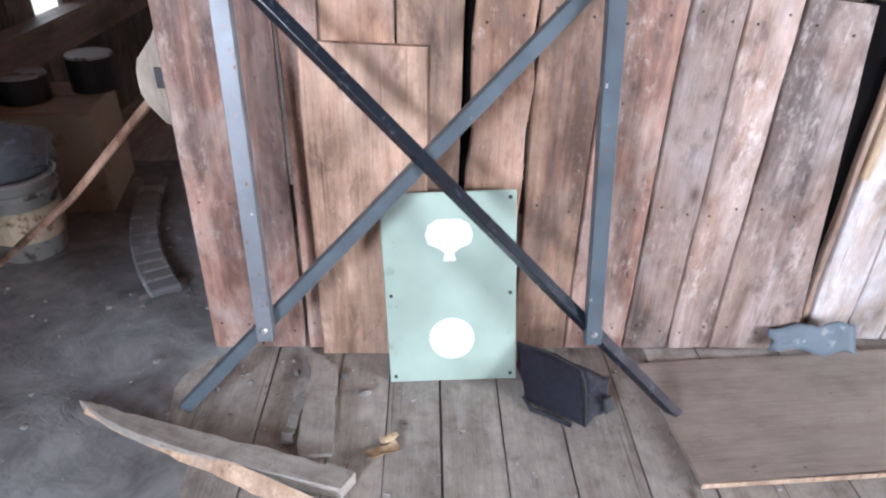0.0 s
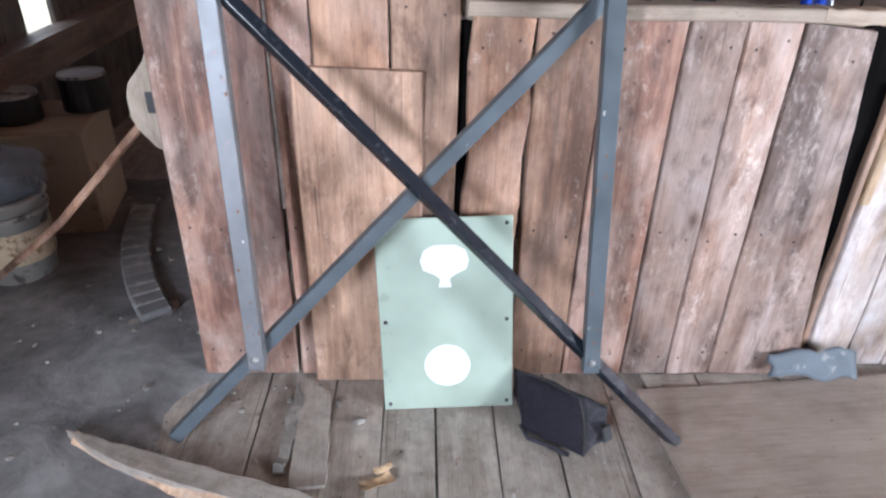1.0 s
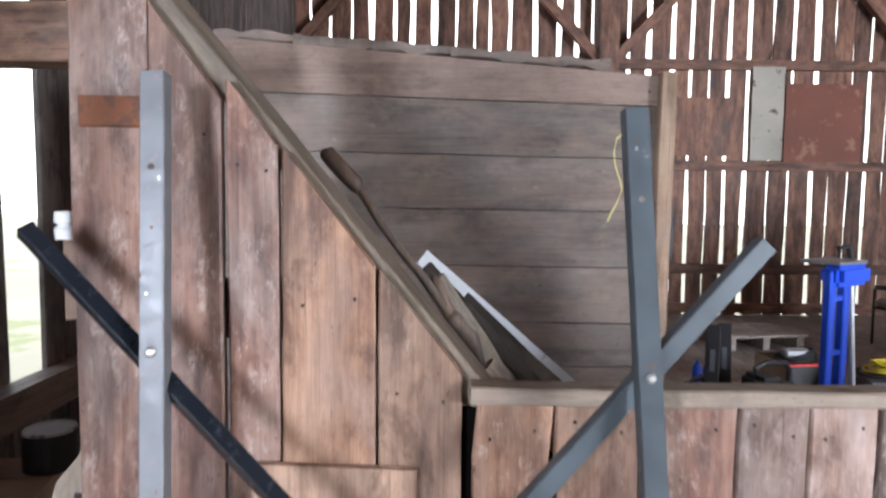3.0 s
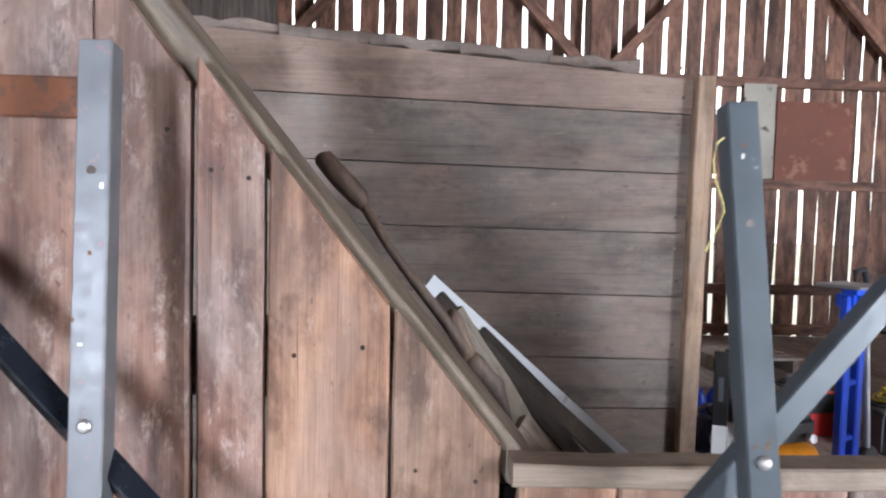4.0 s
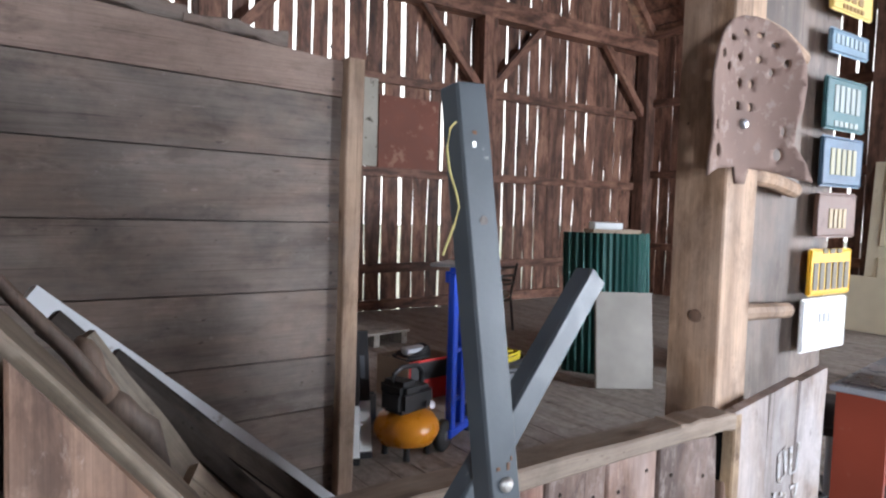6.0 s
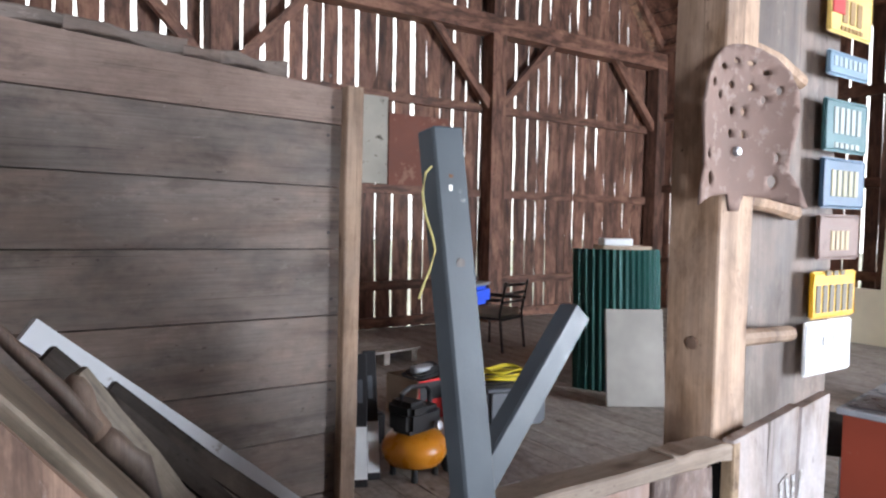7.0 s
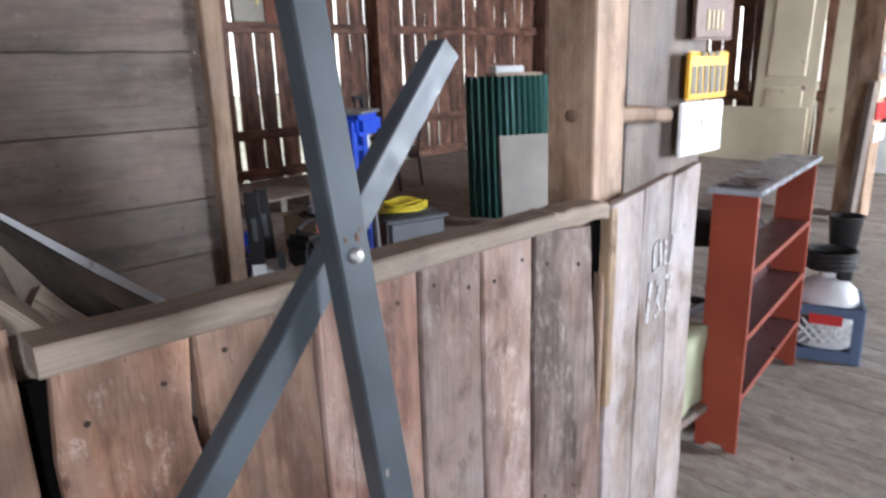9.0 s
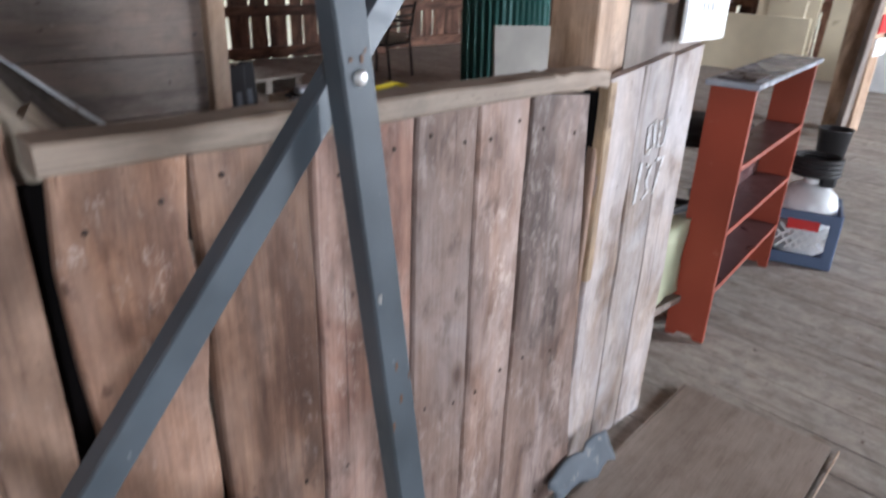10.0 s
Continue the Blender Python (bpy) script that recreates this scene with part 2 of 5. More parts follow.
def plank(w, th, ln, top=None, wobble=0.004, seed=0, cuts=6, bottom=None):
    """A sawn board, width on local x, thickness on y, length on z from 0; its edges wander; top: heights of its two top corners."""
    rnd = random.Random(seed)
    bm = bmesh.new()
    rows = []
    tl, tr = top if top else (ln, ln)
    bl, br = bottom if bottom else (0, 0)
    for i in range(cuts + 1):
        f = i / cuts
        jl, jr = rnd.uniform(-wobble, wobble), rnd.uniform(-wobble, wobble)
        zl, zr = bl + f * (tl - bl), br + f * (tr - br)
        bow = rnd.uniform(-wobble, wobble) * 0.5
        c = min(0.004, th * 0.25)
        y0, y1 = bow - th / 2, bow + th / 2
        xl, xr = -w / 2 + jl, w / 2 + jr
        ring = [(xl + c, y0, zl), (xr - c, y0, zr), (xr, y0 + c, zr), (xr, y1, zr), (xl, y1, zl), (xl, y0 + c, zl)]
        rows.append([bm.verts.new(p) for p in ring])
    for a, b in zip(rows, rows[1:]):
        for k in range(6):
            n = (k + 1) % 6
            bm.faces.new((a[k], a[n], b[n], b[k]))
    bm.faces.new(rows[0][::-1])
    bm.faces.new(rows[-1])
    return bm


def along(p, q, up=(0, 0, 1)):
    """The pose at p whose z runs to q and whose y is as near to up as can be."""
    p, q = Vector(p), Vector(q)
    z = (q - p).normalized()
    y = Vector(up) - Vector(up).dot(z) * z
    y.normalize()
    x = y.cross(z)
    return Matrix.Translation(p) @ Matrix((x, y, z)).transposed().to_4x4()


def bar(p, q, w, th, mat, name, parent=None, up=(0, 0, 1), label="", seed=1, wobble=0.003):
    """A board or beam from p to q, centred on that line."""
    return part(name, plank(w, th, (Vector(q) - Vector(p)).length, wobble=wobble, seed=seed), mat, parent, label, along(p, q, up))


# ---- the structure ----
FAR, SIDE, LEFT, BACK = 9.3, 10.4, -1.72, -4.2
EAVE, PITCH = 4.62, radians(48)
RIDGE = (SIDE + LEFT) / 2
TOP = EAVE + (SIDE - RIDGE) * math.tan(PITCH)


def gable(x):
    return EAVE + (SIDE - RIDGE - abs(x - RIDGE)) * math.tan(PITCH)


ground = part("ground", box(400, 400, 0.2, 0, (4, 3, -0.55)), plain("gravel_ground", (0.36, 0.36, 0.3), 0.9, 0, (0.26, 0.3, 0.18), 0.55, 0.5, 0.3))
tagged(ground, "pale gravel and dry grass outside the barn", "ground", kind="structure")

# glowing planes added far outside, so daylight seen through the gaps burns white
GLOW_BACKDROP = bpy.data.materials.new("glowing_backdrop")
GLOW_BACKDROP.use_nodes = True
hb = GLOW_BACKDROP.node_tree.nodes["Principled BSDF"]
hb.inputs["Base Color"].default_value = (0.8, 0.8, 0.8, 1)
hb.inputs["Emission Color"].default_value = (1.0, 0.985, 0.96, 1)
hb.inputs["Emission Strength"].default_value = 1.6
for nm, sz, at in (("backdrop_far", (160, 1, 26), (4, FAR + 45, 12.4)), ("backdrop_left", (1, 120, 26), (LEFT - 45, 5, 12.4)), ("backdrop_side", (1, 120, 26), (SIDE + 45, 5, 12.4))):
    tagged(part(nm, box(*sz, 0, at), GLOW_BACKDROP), "glowing white backdrop standing in for daylight outside the barn", "backdrop", kind="structure")

# floor: boards along y on a dark subfloor
floor = part("floor", box(SIDE - LEFT, FAR - BACK, 0.1, 0, ((SIDE + LEFT) / 2, (FAR + BACK) / 2, -0.058)), DIRT)
tagged(floor, "dusty weathered barn floor of wide worn planks", "floor", kind="structure")

# far gable wall of upright boards with daylight between them
wall_far = empty("wall_far", "gable wall of upright weathered barn boards with daylight gaps", "wall", kind="structure")
rnd = random.Random(11)
x = LEFT
n = 0
while x < SIDE - 0.05:
    w = rnd.uniform(0.16, 0.27)
    gap = rnd.choice((0.02, 0.03, 0.045, 0.055, 0.07)) if x > -1 else 0.02
    if 6.6 < x < 10.2:
        gap *= 0.55
    c = min(x + w / 2, SIDE)
    h = gable(c)
    low = 0.0
    part("board", plank(w, 0.025, h, (gable(x), gable(min(SIDE, x + w))), 0.013, n, 16), SLAT, wall_far, m=pose(c, FAR, low))
    x += w + gap
    n += 1
for z in (0.1, 0.62, 1.98, 3.28):
    bar((LEFT, FAR - 0.06, z), (SIDE, FAR - 0.06, z), 0.13, 0.07, SLAT, "girt", wall_far, (0, 1, 0), seed=int(z * 9))
bar((LEFT, FAR - 0.16, 4.52), (SIDE, FAR - 0.16, 4.52), 0.28, 0.26, SLAT, "tie_beam", wall_far, (0, 1, 0), seed=4)
for k, px in enumerate((-1.9, 2.3, 6.45, 10.25)):
    bar((px, FAR - 0.19, 0), (px, FAR - 0.19, 4.38), 0.26, 0.24, SLAT, "post", wall_far, (0, 1, 0), seed=k)
    for sgn in (-1, 1):
        if LEFT < px + sgn * 1.0 < SIDE:
            bar((px + sgn * 0.1, FAR - 0.19, 3.3), (px + sgn * 1.15, FAR - 0.19, 4.42), 0.13, 0.1, SLAT, "brace", wall_far, (0, 1, 0), seed=k + 20)
    if k in (1, 2):
        bar((px, FAR - 0.19, 4.66), (px, FAR - 0.19, gable(px) - 0.3), 0.2, 0.18, SLAT, "upper_post", wall_far, (0, 1, 0), seed=k + 5)
# old patches nailed over the slats
part("patch_panel", plank(1.0, 0.02, 1.0, seed=3), plain("faded_red_panel", (0.2, 0.07, 0.045), 0.7, 0, (0.3, 0.16, 0.11), 0.55, 5, 0.3), wall_far, "faded red patch panel", pose(5.15, FAR - 0.12, 2.04))
part("patch_panel", plank(0.42, 0.02, 1.2, seed=5), plain("pale_panel", (0.42, 0.4, 0.34), 0.8, 0, (0.1, 0.09, 0.07), 0.6, 6, 0.3), wall_far, "pale peeling patch panel", pose(4.42, FAR - 0.12, 2.05))
part("patch_panel", plank(1.3, 0.02, 0.75, seed=6), SLAT, wall_far, m=pose(3.3, FAR - 0.12, 2.1))

# the wider entry bay behind the walk: return wall, outer wall and low ceiling
for nm, sz, at in (("wall_return", (1.9, 0.08, 3.5), (LEFT - 0.97, -0.62, 1.75)), ("wall_entry", (0.08, 3.6, 3.5), (-3.62, -2.4, 1.75))):
    tagged(part(nm, box(*sz, 0.004, at), BOARD_DARK), "dark board wall of the entry bay", "wall", kind="structure")
tagged(part("ceiling_entry", box(2.0, 3.7, 0.05, 0.002, (LEFT - 0.97, -2.4, 3.53)), BOARD_DARK), "dark board ceiling of the entry bay", "ceiling", kind="structure")
tagged(part("floor_entry", box(1.9, 3.6, 0.06, 0.002, (LEFT - 0.96, -2.4, -0.035)), FLOOR), "worn plank floor of the entry bay", "floor", kind="structure")

# right side wall
wall_side = empty("wall_side", "slatted barn wall with bright daylight gaps", "wall", kind="structure")
y = BACK
while y < FAR - 0.05:
    w = rnd.uniform(0.16, 0.26)
    gap = rnd.choice((0.02, 0.03, 0.05, 0.07)) if 1.5 < y < 7.5 else 0.012
    part("board", plank(w, 0.025, EAVE + 0.1, wobble=0.006, seed=n, cuts=8), SLAT, wall_side, m=pose(SIDE, y + w / 2, 0, 0, 0, 90))
    y += w + gap
    n += 1
for z in (0.88, 2.2, 3.5, 4.75):
    bar((SIDE - 0.06, BACK, z), (SIDE - 0.06, FAR, z), 0.14, 0.08, SLAT, "girt", wall_side, (1, 0, 0), seed=int(z * 7))
for k, py in enumerate((1.0, 5.1)):
    bar((SIDE - 0.2, py, 0), (SIDE - 0.2, py, EAVE), 0.24, 0.24, SLAT, "post", wall_side, (1, 0, 0), seed=k)

# left wall with one tall opening
wall_left = empty("wall_left", "dark weathered board wall with a tall bright opening", "wall", kind="structure")
edges = [-0.6]
while edges[-1] < FAR:
    edges.append(edges[-1] + rnd.uniform(0.18, 0.28))
edges = [e for e in edges if not 3.2 < e < 3.75] + [3.34, 3.62]
edges.sort()
for y, nxt in zip(edges, edges[1:]):
    w = nxt - y - rnd.choice((0.002, 0.004, 0.009))
    if abs(y - 3.34) < 0.01:
        part("board", plank(w, 0.025, 0.68, wobble=0.005, seed=n), BOARD_DARK, wall_left, m=pose(LEFT, y + w / 2, 0, 0, 0, 90))
        part("board", plank(w, 0.025, EAVE - 2.35, wobble=0.005, seed=n), BOARD_DARK, wall_left, m=pose(LEFT, y + w / 2, 2.45, 0, 0, 90))
    else:
        part("board", plank(w, 0.025, EAVE + 0.1, wobble=0.005, seed=n), BOARD_DARK, wall_left, m=pose(LEFT, y + w / 2, 0, 0, 0, 90))
    n += 1
bar((LEFT + 0.07, -0.6, 0.61), (LEFT + 0.07, 5.25, 0.61), 0.16, 0.12, BOARD_GREY, "sill_beam", wall_left, (1, 0, 0), seed=7)
bar((LEFT + 0.07, BACK, 2.5), (LEFT + 0.07, FAR, 2.5), 0.16, 0.12, BOARD_DARK, "girt", wall_left, (1, 0, 0), seed=8)

# cross wall behind the left corner
wall_cross = empty("wall_cross", "dark board wall with thin light gaps in the corner", "wall", kind="structure")
x = LEFT + 0.02
while x < -0.45:
    w = rnd.uniform(0.15, 0.22)
    part("board", plank(w, 0.025, 2.4, wobble=0.008, seed=n), BOARD_DARK, wall_cross, m=pose(x + w / 2, 5.3, 0))
    x += w + rnd.choice((0.004, 0.012))
    n += 1
bar((LEFT, 5.22, 2.3), (-0.3, 5.22, 2.3), 0.18, 0.1, BOARD, "beam", wall_cross, (0, 1, 0), seed=8)

# wall behind the camera with two open doorways
wall_back = empty("wall_back", "board wall with wide open barn doors", "wall", kind="structure")
for x0, x1, z0 in ((LEFT - 0.1, 5.9, 0), (9.1, SIDE, 0), (5.9, 9.1, 3.5)):
    z1 = EAVE
    x = x0
    while x < x1 - 0.02:
        w = min(0.25, x1 - x)
        part("board", plank(w, 0.025, gable(x + w / 2) - z0, wobble=0.003, seed=n, cuts=2), SLAT, wall_back, m=pose(x + w / 2, BACK, z0))
        x += w + 0.004
        n += 1

# roof: deck boards on rafters
ceiling_bm = bmesh.new()
for s in (-1, 1):
    run = (SIDE - RIDGE) / math.cos(PITCH) + 0.4
    for k in range(int(run / 0.28)):
        d = k * 0.28 + 0.13
        px, pz = RIDGE + s * d * math.cos(PITCH), TOP - d * math.sin(PITCH) + 0.22
        box(0.262, FAR - BACK + 0.6, 0.025, 0, bm=ceiling_bm, m=pose(px, (FAR + BACK) / 2, pz, 0, s * math.degrees(PITCH), 0))
    for k in range(16):
        py = BACK + 0.1 + k * 0.88
        mid = run / 2
        box(run, 0.09, 0.15, 0, bm=ceiling_bm, m=pose(RIDGE + s * mid * math.cos(PITCH), py, TOP - mid * math.sin(PITCH) + 0.12, 0, s * math.degrees(PITCH), 0))
    box(2 * 0.5, FAR - BACK + 0.6, 0.02, 0, bm=ceiling_bm, m=pose(RIDGE + s * 0.2, (FAR + BACK) / 2, TOP + 0.2, 0, s * 45, 0))
ceiling = part("ceiling", ceiling_bm, SLAT)
tagged(ceiling, "steep barn roof of boards on rafters", "roof", kind="structure")
shingles = bmesh.new()
for s in (-1, 1):
    run = (SIDE - RIDGE) / math.cos(PITCH) + 0.5
    box(run, FAR - BACK + 0.8, 0.03, 0, bm=shingles, m=pose(RIDGE + s * run / 2 * math.cos(PITCH), (FAR + BACK) / 2, TOP - run / 2 * math.sin(PITCH) + 0.29, 0, s * math.degrees(PITCH), 0))
tagged(part("roof_covering", shingles, BOARD_DARK), "dark roof covering over the barn", "roof", kind="structure")

# ---- the stall partition ----
WALL = 1.74


def slant(x):
    return 1.165 + 1.24 * (0.245 - x)


partition = empty("wall_partition", "low stall partition of worn upright barn boards with a slanted end", "partition", kind="structure")
# x from, x to, top left, top right, material
STALL = (
    (-0.535, -0.382, 2.3, 2.12, BOARD_RED), (-0.379, -0.243, slant(-0.379) - 0.04, slant(-0.243) - 0.05, BOARD_RED),
    (-0.231, -0.131, slant(-0.231), slant(-0.131), BOARD_RED), (-0.124, 0.06, slant(-0.124), slant(0.06), BOARD),
    (0.067, 0.234, slant(0.067), slant(0.234), BOARD_TAN), (0.256, 0.417, 1.125, 1.125, BOARD),
    (0.425, 0.594, 1.125, 1.125, BOARD), (0.6, 0.789, 1.125, 1.125, BOARD_RED),
    (0.794, 0.936, 1.125, 1.125, BOARD_WASH), (0.94, 1.075, 1.125, 1.125, BOARD_WASH), (1.08, 1.262, 1.12, 1.1, BOARD_WASH),
)
for k, (x0, x1, tl, tr, mat) in enumerate(STALL):
    b_ = part("board", plank(x1 - x0, 0.026, 1, (tl, tr), 0.011 if k == 5 else 0.002, 100 + k, 9, (0.012, 0.012)), mat, partition, m=pose((x0 + x1) / 2, WALL + 0.013, 0))
    if k == len(STALL) - 1:
        # the end board flares towards the floor
        for v in b_.data.vertices:
            if v.co.x > 0:
                v.co.x += 0.108 * (1 - v.co.z / 1.1)
bar((0.25, WALL - 0.001, 1.141), (1.1, WALL - 0.001, 1.141), 0.036, 0.062, RAIL, "top_rail", partition, (0, 1, 0), seed=31)
bar((1.103, WALL + 0.001, 1.139), (1.285, WALL + 0.001, 1.134), 0.035, 0.06, RAIL, "top_rail", partition, (0, 1, 0), seed=32)
bar((0.285, WALL + 0.125, 1.105), (-0.62, WALL + 0.125, slant(-0.62) - 0.02), 0.05, 0.19, wood("grey_tan_rail", (0.13, 0.105, 0.075), (0.215, 0.178, 0.132), (0.29, 0.245, 0.19), (0.2, 0.16, 0.12), 0.4, soil=0.5), "slanted_rail", partition, (0, 1, 0), seed=33)
for x0, x1, z in ((0.24, 1.28, 0.55), (-0.5, 0.2, 0.5), (-0.5, 0.1, 1.3)):
    bar((x0, WALL + 0.06, z), (x1, WALL + 0.06, z), 0.12, 0.045, BOARD_DARK, "back_batten", partition, (0, 1, 0), seed=34)
part("end_post", plank(0.1, 0.1, 2.2, wobble=0.004, seed=37, cuts=8), BOARD_DARK, partition, m=pose(-0.46, WALL + 0.09, 0))
# added black strip: paints the joint's darkness, no real part
part("shade_strip", plank(0.12, 0.012, 1.1, wobble=0.003, seed=36), VOID_BLACK, partition, "black strip standing in for the shade behind a joint", pose(0.245, WALL + 0.034, 0.004))
# nail heads, rusted
NAIL = plain("rusted_nail", (0.035, 0.023, 0.018), 0.9, 0.0, (0.07, 0.04, 0.028), 0.6, 40, 0.3)
for k, (x0, x1, tl, tr, mat) in enumerate(STALL):
    for z in (0.09, 0.52, min(tl, tr) - 0.06):
        for f in (0.22, 0.78):
            part("nail", lathe(((0, 0.001), (0.0034, 0.0008), (0.004, -0.001)), 7, m=pose(x0 + f * (x1 - x0), WALL - 0.001, z + 0.02 * math.sin(k * 3 + f * 9), 90)), NAIL, partition)

# inner panel of level boards behind the partition
EPY = 2.83
inner = empty("wall_inner", "tall grey panel of level weathered boards behind the partition", "partition", kind="structure")
# heights of the joints at the left and the right end
zs = ((0.02, 0.02), (0.2, 0.2), (0.38, 0.38), (0.56, 0.56), (0.74, 0.735), (0.905, 0.92), (1.088, 1.078), (1.293, 1.282), (1.497, 1.485), (1.697, 1.672), (1.902, 1.86), (2.095, 1.968))
for k, ((l0, r0), (l1, r1)) in enumerate(zip(zs, zs[1:])):
    lm = along((-0.7, EPY + 0.012 - (0.006 if k in (4, 6) else 0.0), 0), (0.98, EPY + 0.012, 0), (0, 1, 0))
    bm = plank(1.0, 0.024, 1.68, wobble=0.0, seed=200 + k, cuts=12)
    rw = random.Random(300 + k)
    for v in bm.verts:
        f = v.co.z / 1.68
        lo, hi = l0 + (r0 - l0) * f + 0.0015, l1 + (r1 - l1) * f - 0.0015
        v.co.x = -(lo + (0.5 - v.co.x) * (hi - lo))
    part("board", bm, BOARD_TOP if k == len(zs) - 2 else BOARD_GREY, inner, m=lm)
    for z_ in (l0 + 0.05, l1 - 0.05):
        part("nail", lathe(((0, 0.0015), (0.005, 0.001), (0.0055, -0.001)), 7, m=pose(0.925 + rw.uniform(-0.012, 0.012), EPY - 0.007 if k in (4, 6) else EPY - 0.001, z_ + (r0 - l0) * 0.95, 90)), BOARD_DARK, inner)
part("backing", box(1.64, 0.01, 1.9, 0, (0.12, EPY + 0.034, 0.98)), BOARD_DARK, inner)
bar((0.965, EPY - 0.012, 0.0), (0.985, EPY - 0.012, 1.975), 0.055, 0.05, TIMBER, "corner_trim", inner, (0, 1, 0), seed=41)
for k in range(5):
    x0 = -0.62 + k * 0.28
    bar((x0, EPY + 0.05, 2.10 - 0.019 * k), (x0 + 0.29, EPY + 0.055, 2.085 - 0.019 * k), 0.035, 0.08, BOARD_GREY, "rough_cap", inner, (0, 1, 0), seed=42 + k, wobble=0.009)

# ladder posts with rungs at the partition's end
post_front = empty("timber_post", "pale hewn timber post with peg holes beside the partition", "post", (1.415, 1.845, 0))
part("shaft", plank(0.125, 0.13, 4.6, wobble=0.004, seed=51, cuts=14), TIMBER, post_front, m=pose(0.0625, 0.065, 0))
for px, pz in ((0.06, 1.308), (0.05, 2.1)):
    part("peg", lathe(((0.0, 0.004), (0.014, 0.003), (0.017, -0.01)), 14, m=pose(-0.003, px, pz, 0, -90, 0)), BOARD_TAN, post_front)
post_side = empty("ladder_board", "wide grey weathered upright board carrying plates", "board", (1.84, 2.03, 0))
part("plank", plank(0.46, 0.05, 4.4, wobble=0.006, seed=52, cuts=14), BOARD_GREY, post_side, m=pose(0.23, 0.03, 0))
ladder = empty("ladder", "round worn wooden ladder rungs between the posts", "ladder", (1.5, 1.93, 0))
for z in (0.95, 1.285, 1.64, 2.02, 2.36, 2.7):
    part("rung", tube([(0.0, 0.0, z + 0.015), (0.3, 0.03, z), (0.52, 0.08, z - 0.02)], 0.023, 10), TIMBER, ladder)

# ---- steel frame of bolted angle bars ----
RUSTCHIP = plain("rust_chip", (0.16, 0.085, 0.05), 0.9)


def angle_iron(p, q, w, th, back, name, parent, flip=1, roll=0, mat=GREYPAINT):
    """An L bar from p to q: one flange faces the viewer, the other runs back."""
    ln = (Vector(q) - Vector(p)).length
    bm = bmesh.new()
    box(w, th, ln, 0.0015, (0, 0, ln / 2), bm)
    box(th, back, ln, 0.0015, (flip * (w / 2 - th / 2), back / 2 + th / 2 - 0.001, ln / 2), bm)
    return part(name, bm, mat, parent, "", along(p, q, (0, 1, 0)) @ pose(0, 0, 0, 0, 0, roll))


rack = empty("steel_frame", "blue-grey painted angle-iron frame with crossed bracing, leaning", "frame")
D1 = (Vector((-0.565, 1.62, 1.468)), Vector((0.877, 1.421, 0.012)))
D2 = (Vector((0.793, 1.62, 1.452)), Vector((-0.549, 1.425, 0.012)))
RB, LB = D1[0].lerp(D1[1], 0.805), D2[0].lerp(D2[1], 0.8)
PR = (Vector((0.535, 1.632, 1.696)), RB + Vector((0.004, -0.014, -0.03)))
PL = (Vector((-0.325, 1.632, 1.75)), LB + Vector((-0.004, -0.014, -0.03)))
angle_iron(PR[1], PR[0], 0.042, 0.005, 0.034, "upright", rack, -1)
angle_iron(PL[1], PL[0], 0.042, 0.005, 0.034, "upright", rack, 1, 0, PALEPAINT)
# this brace turns its corner to the walk
bm = bmesh.new()
ln = (D1[0] - D1[1]).length
for s in (-1, 1):
    box(0.029, 0.004, ln, 0.0012, bm=bm, m=pose(s * 0.0098, 0.0095, ln / 2, 0, 0, s * 45))
part("brace", bm, BLACKPAINT, rack, "blue-black glossy brace with chipped edges", along(D1[1], D1[0], (0, 1, 0)))
angle_iron(D2[1] + Vector((0, 0.03, 0)), D2[0] + Vector((0, 0.03, 0)), 0.036, 0.005, 0.03, "brace", rack, -1)
rb = random.Random(12)
for post, n_ in ((PR, 16), (PL, 14)):
    for k in range(n_):
        c = post[1].lerp(post[0], rb.uniform(0.04, 0.97))
        part("chip", box(rb.uniform(0.002, 0.006), 0.0008, rb.uniform(0.003, 0.014), 0, (0, 0, 0)), BOLT if k % 6 == 0 else RUSTCHIP, rack, "", pose(c.x + rb.uniform(-0.018, 0.018), c.y - 0.0029, c.z))
for post in (PR, PL):
    for f in (0.023, 0.668):
        c = post[1].lerp(post[0], f)
        part("bolt", lathe(((0, 0.007), (0.006, 0.0062), (0.009, 0.003), (0.0095, 0.0)), 16, m=pose(c.x, c.y - 0.0025, c.z, 90)), BOLT, rack, "zinc carriage bolt")
    c = post[1].lerp(post[0], 0.885)
    part("hole", lathe(((0, 0.0005), (0.006, 0.0005), (0.006, -0.002)), 14, m=pose(c.x, c.y - 0.0026, c.z, 90)), BOARD_DARK, rack, "dark drilled hole")

# ---- things on the floor before the partition ----
GREEN = plain("pale_green_enamel", (0.29, 0.355, 0.295), 0.35, 0, (0.37, 0.43, 0.37), 0.66, 14, 0.05)
WHITE = plain("white_paint", (0.82, 0.84, 0.84), 0.4)
BLACK = plain("black_plastic", (0.018, 0.018, 0.02), 0.45)
panel = empty("cover_panel", "pale green metal cover plate with white shapes, leaning", "metal panel")
gm = along((0.231, 1.59, 0.008), (0.202, 1.708, 0.612), (0, 1, 0))
part("plate", box(0.385, 0.006, 0.6, 0.002, (0, 0, 0.3)), GREEN, panel, m=gm)


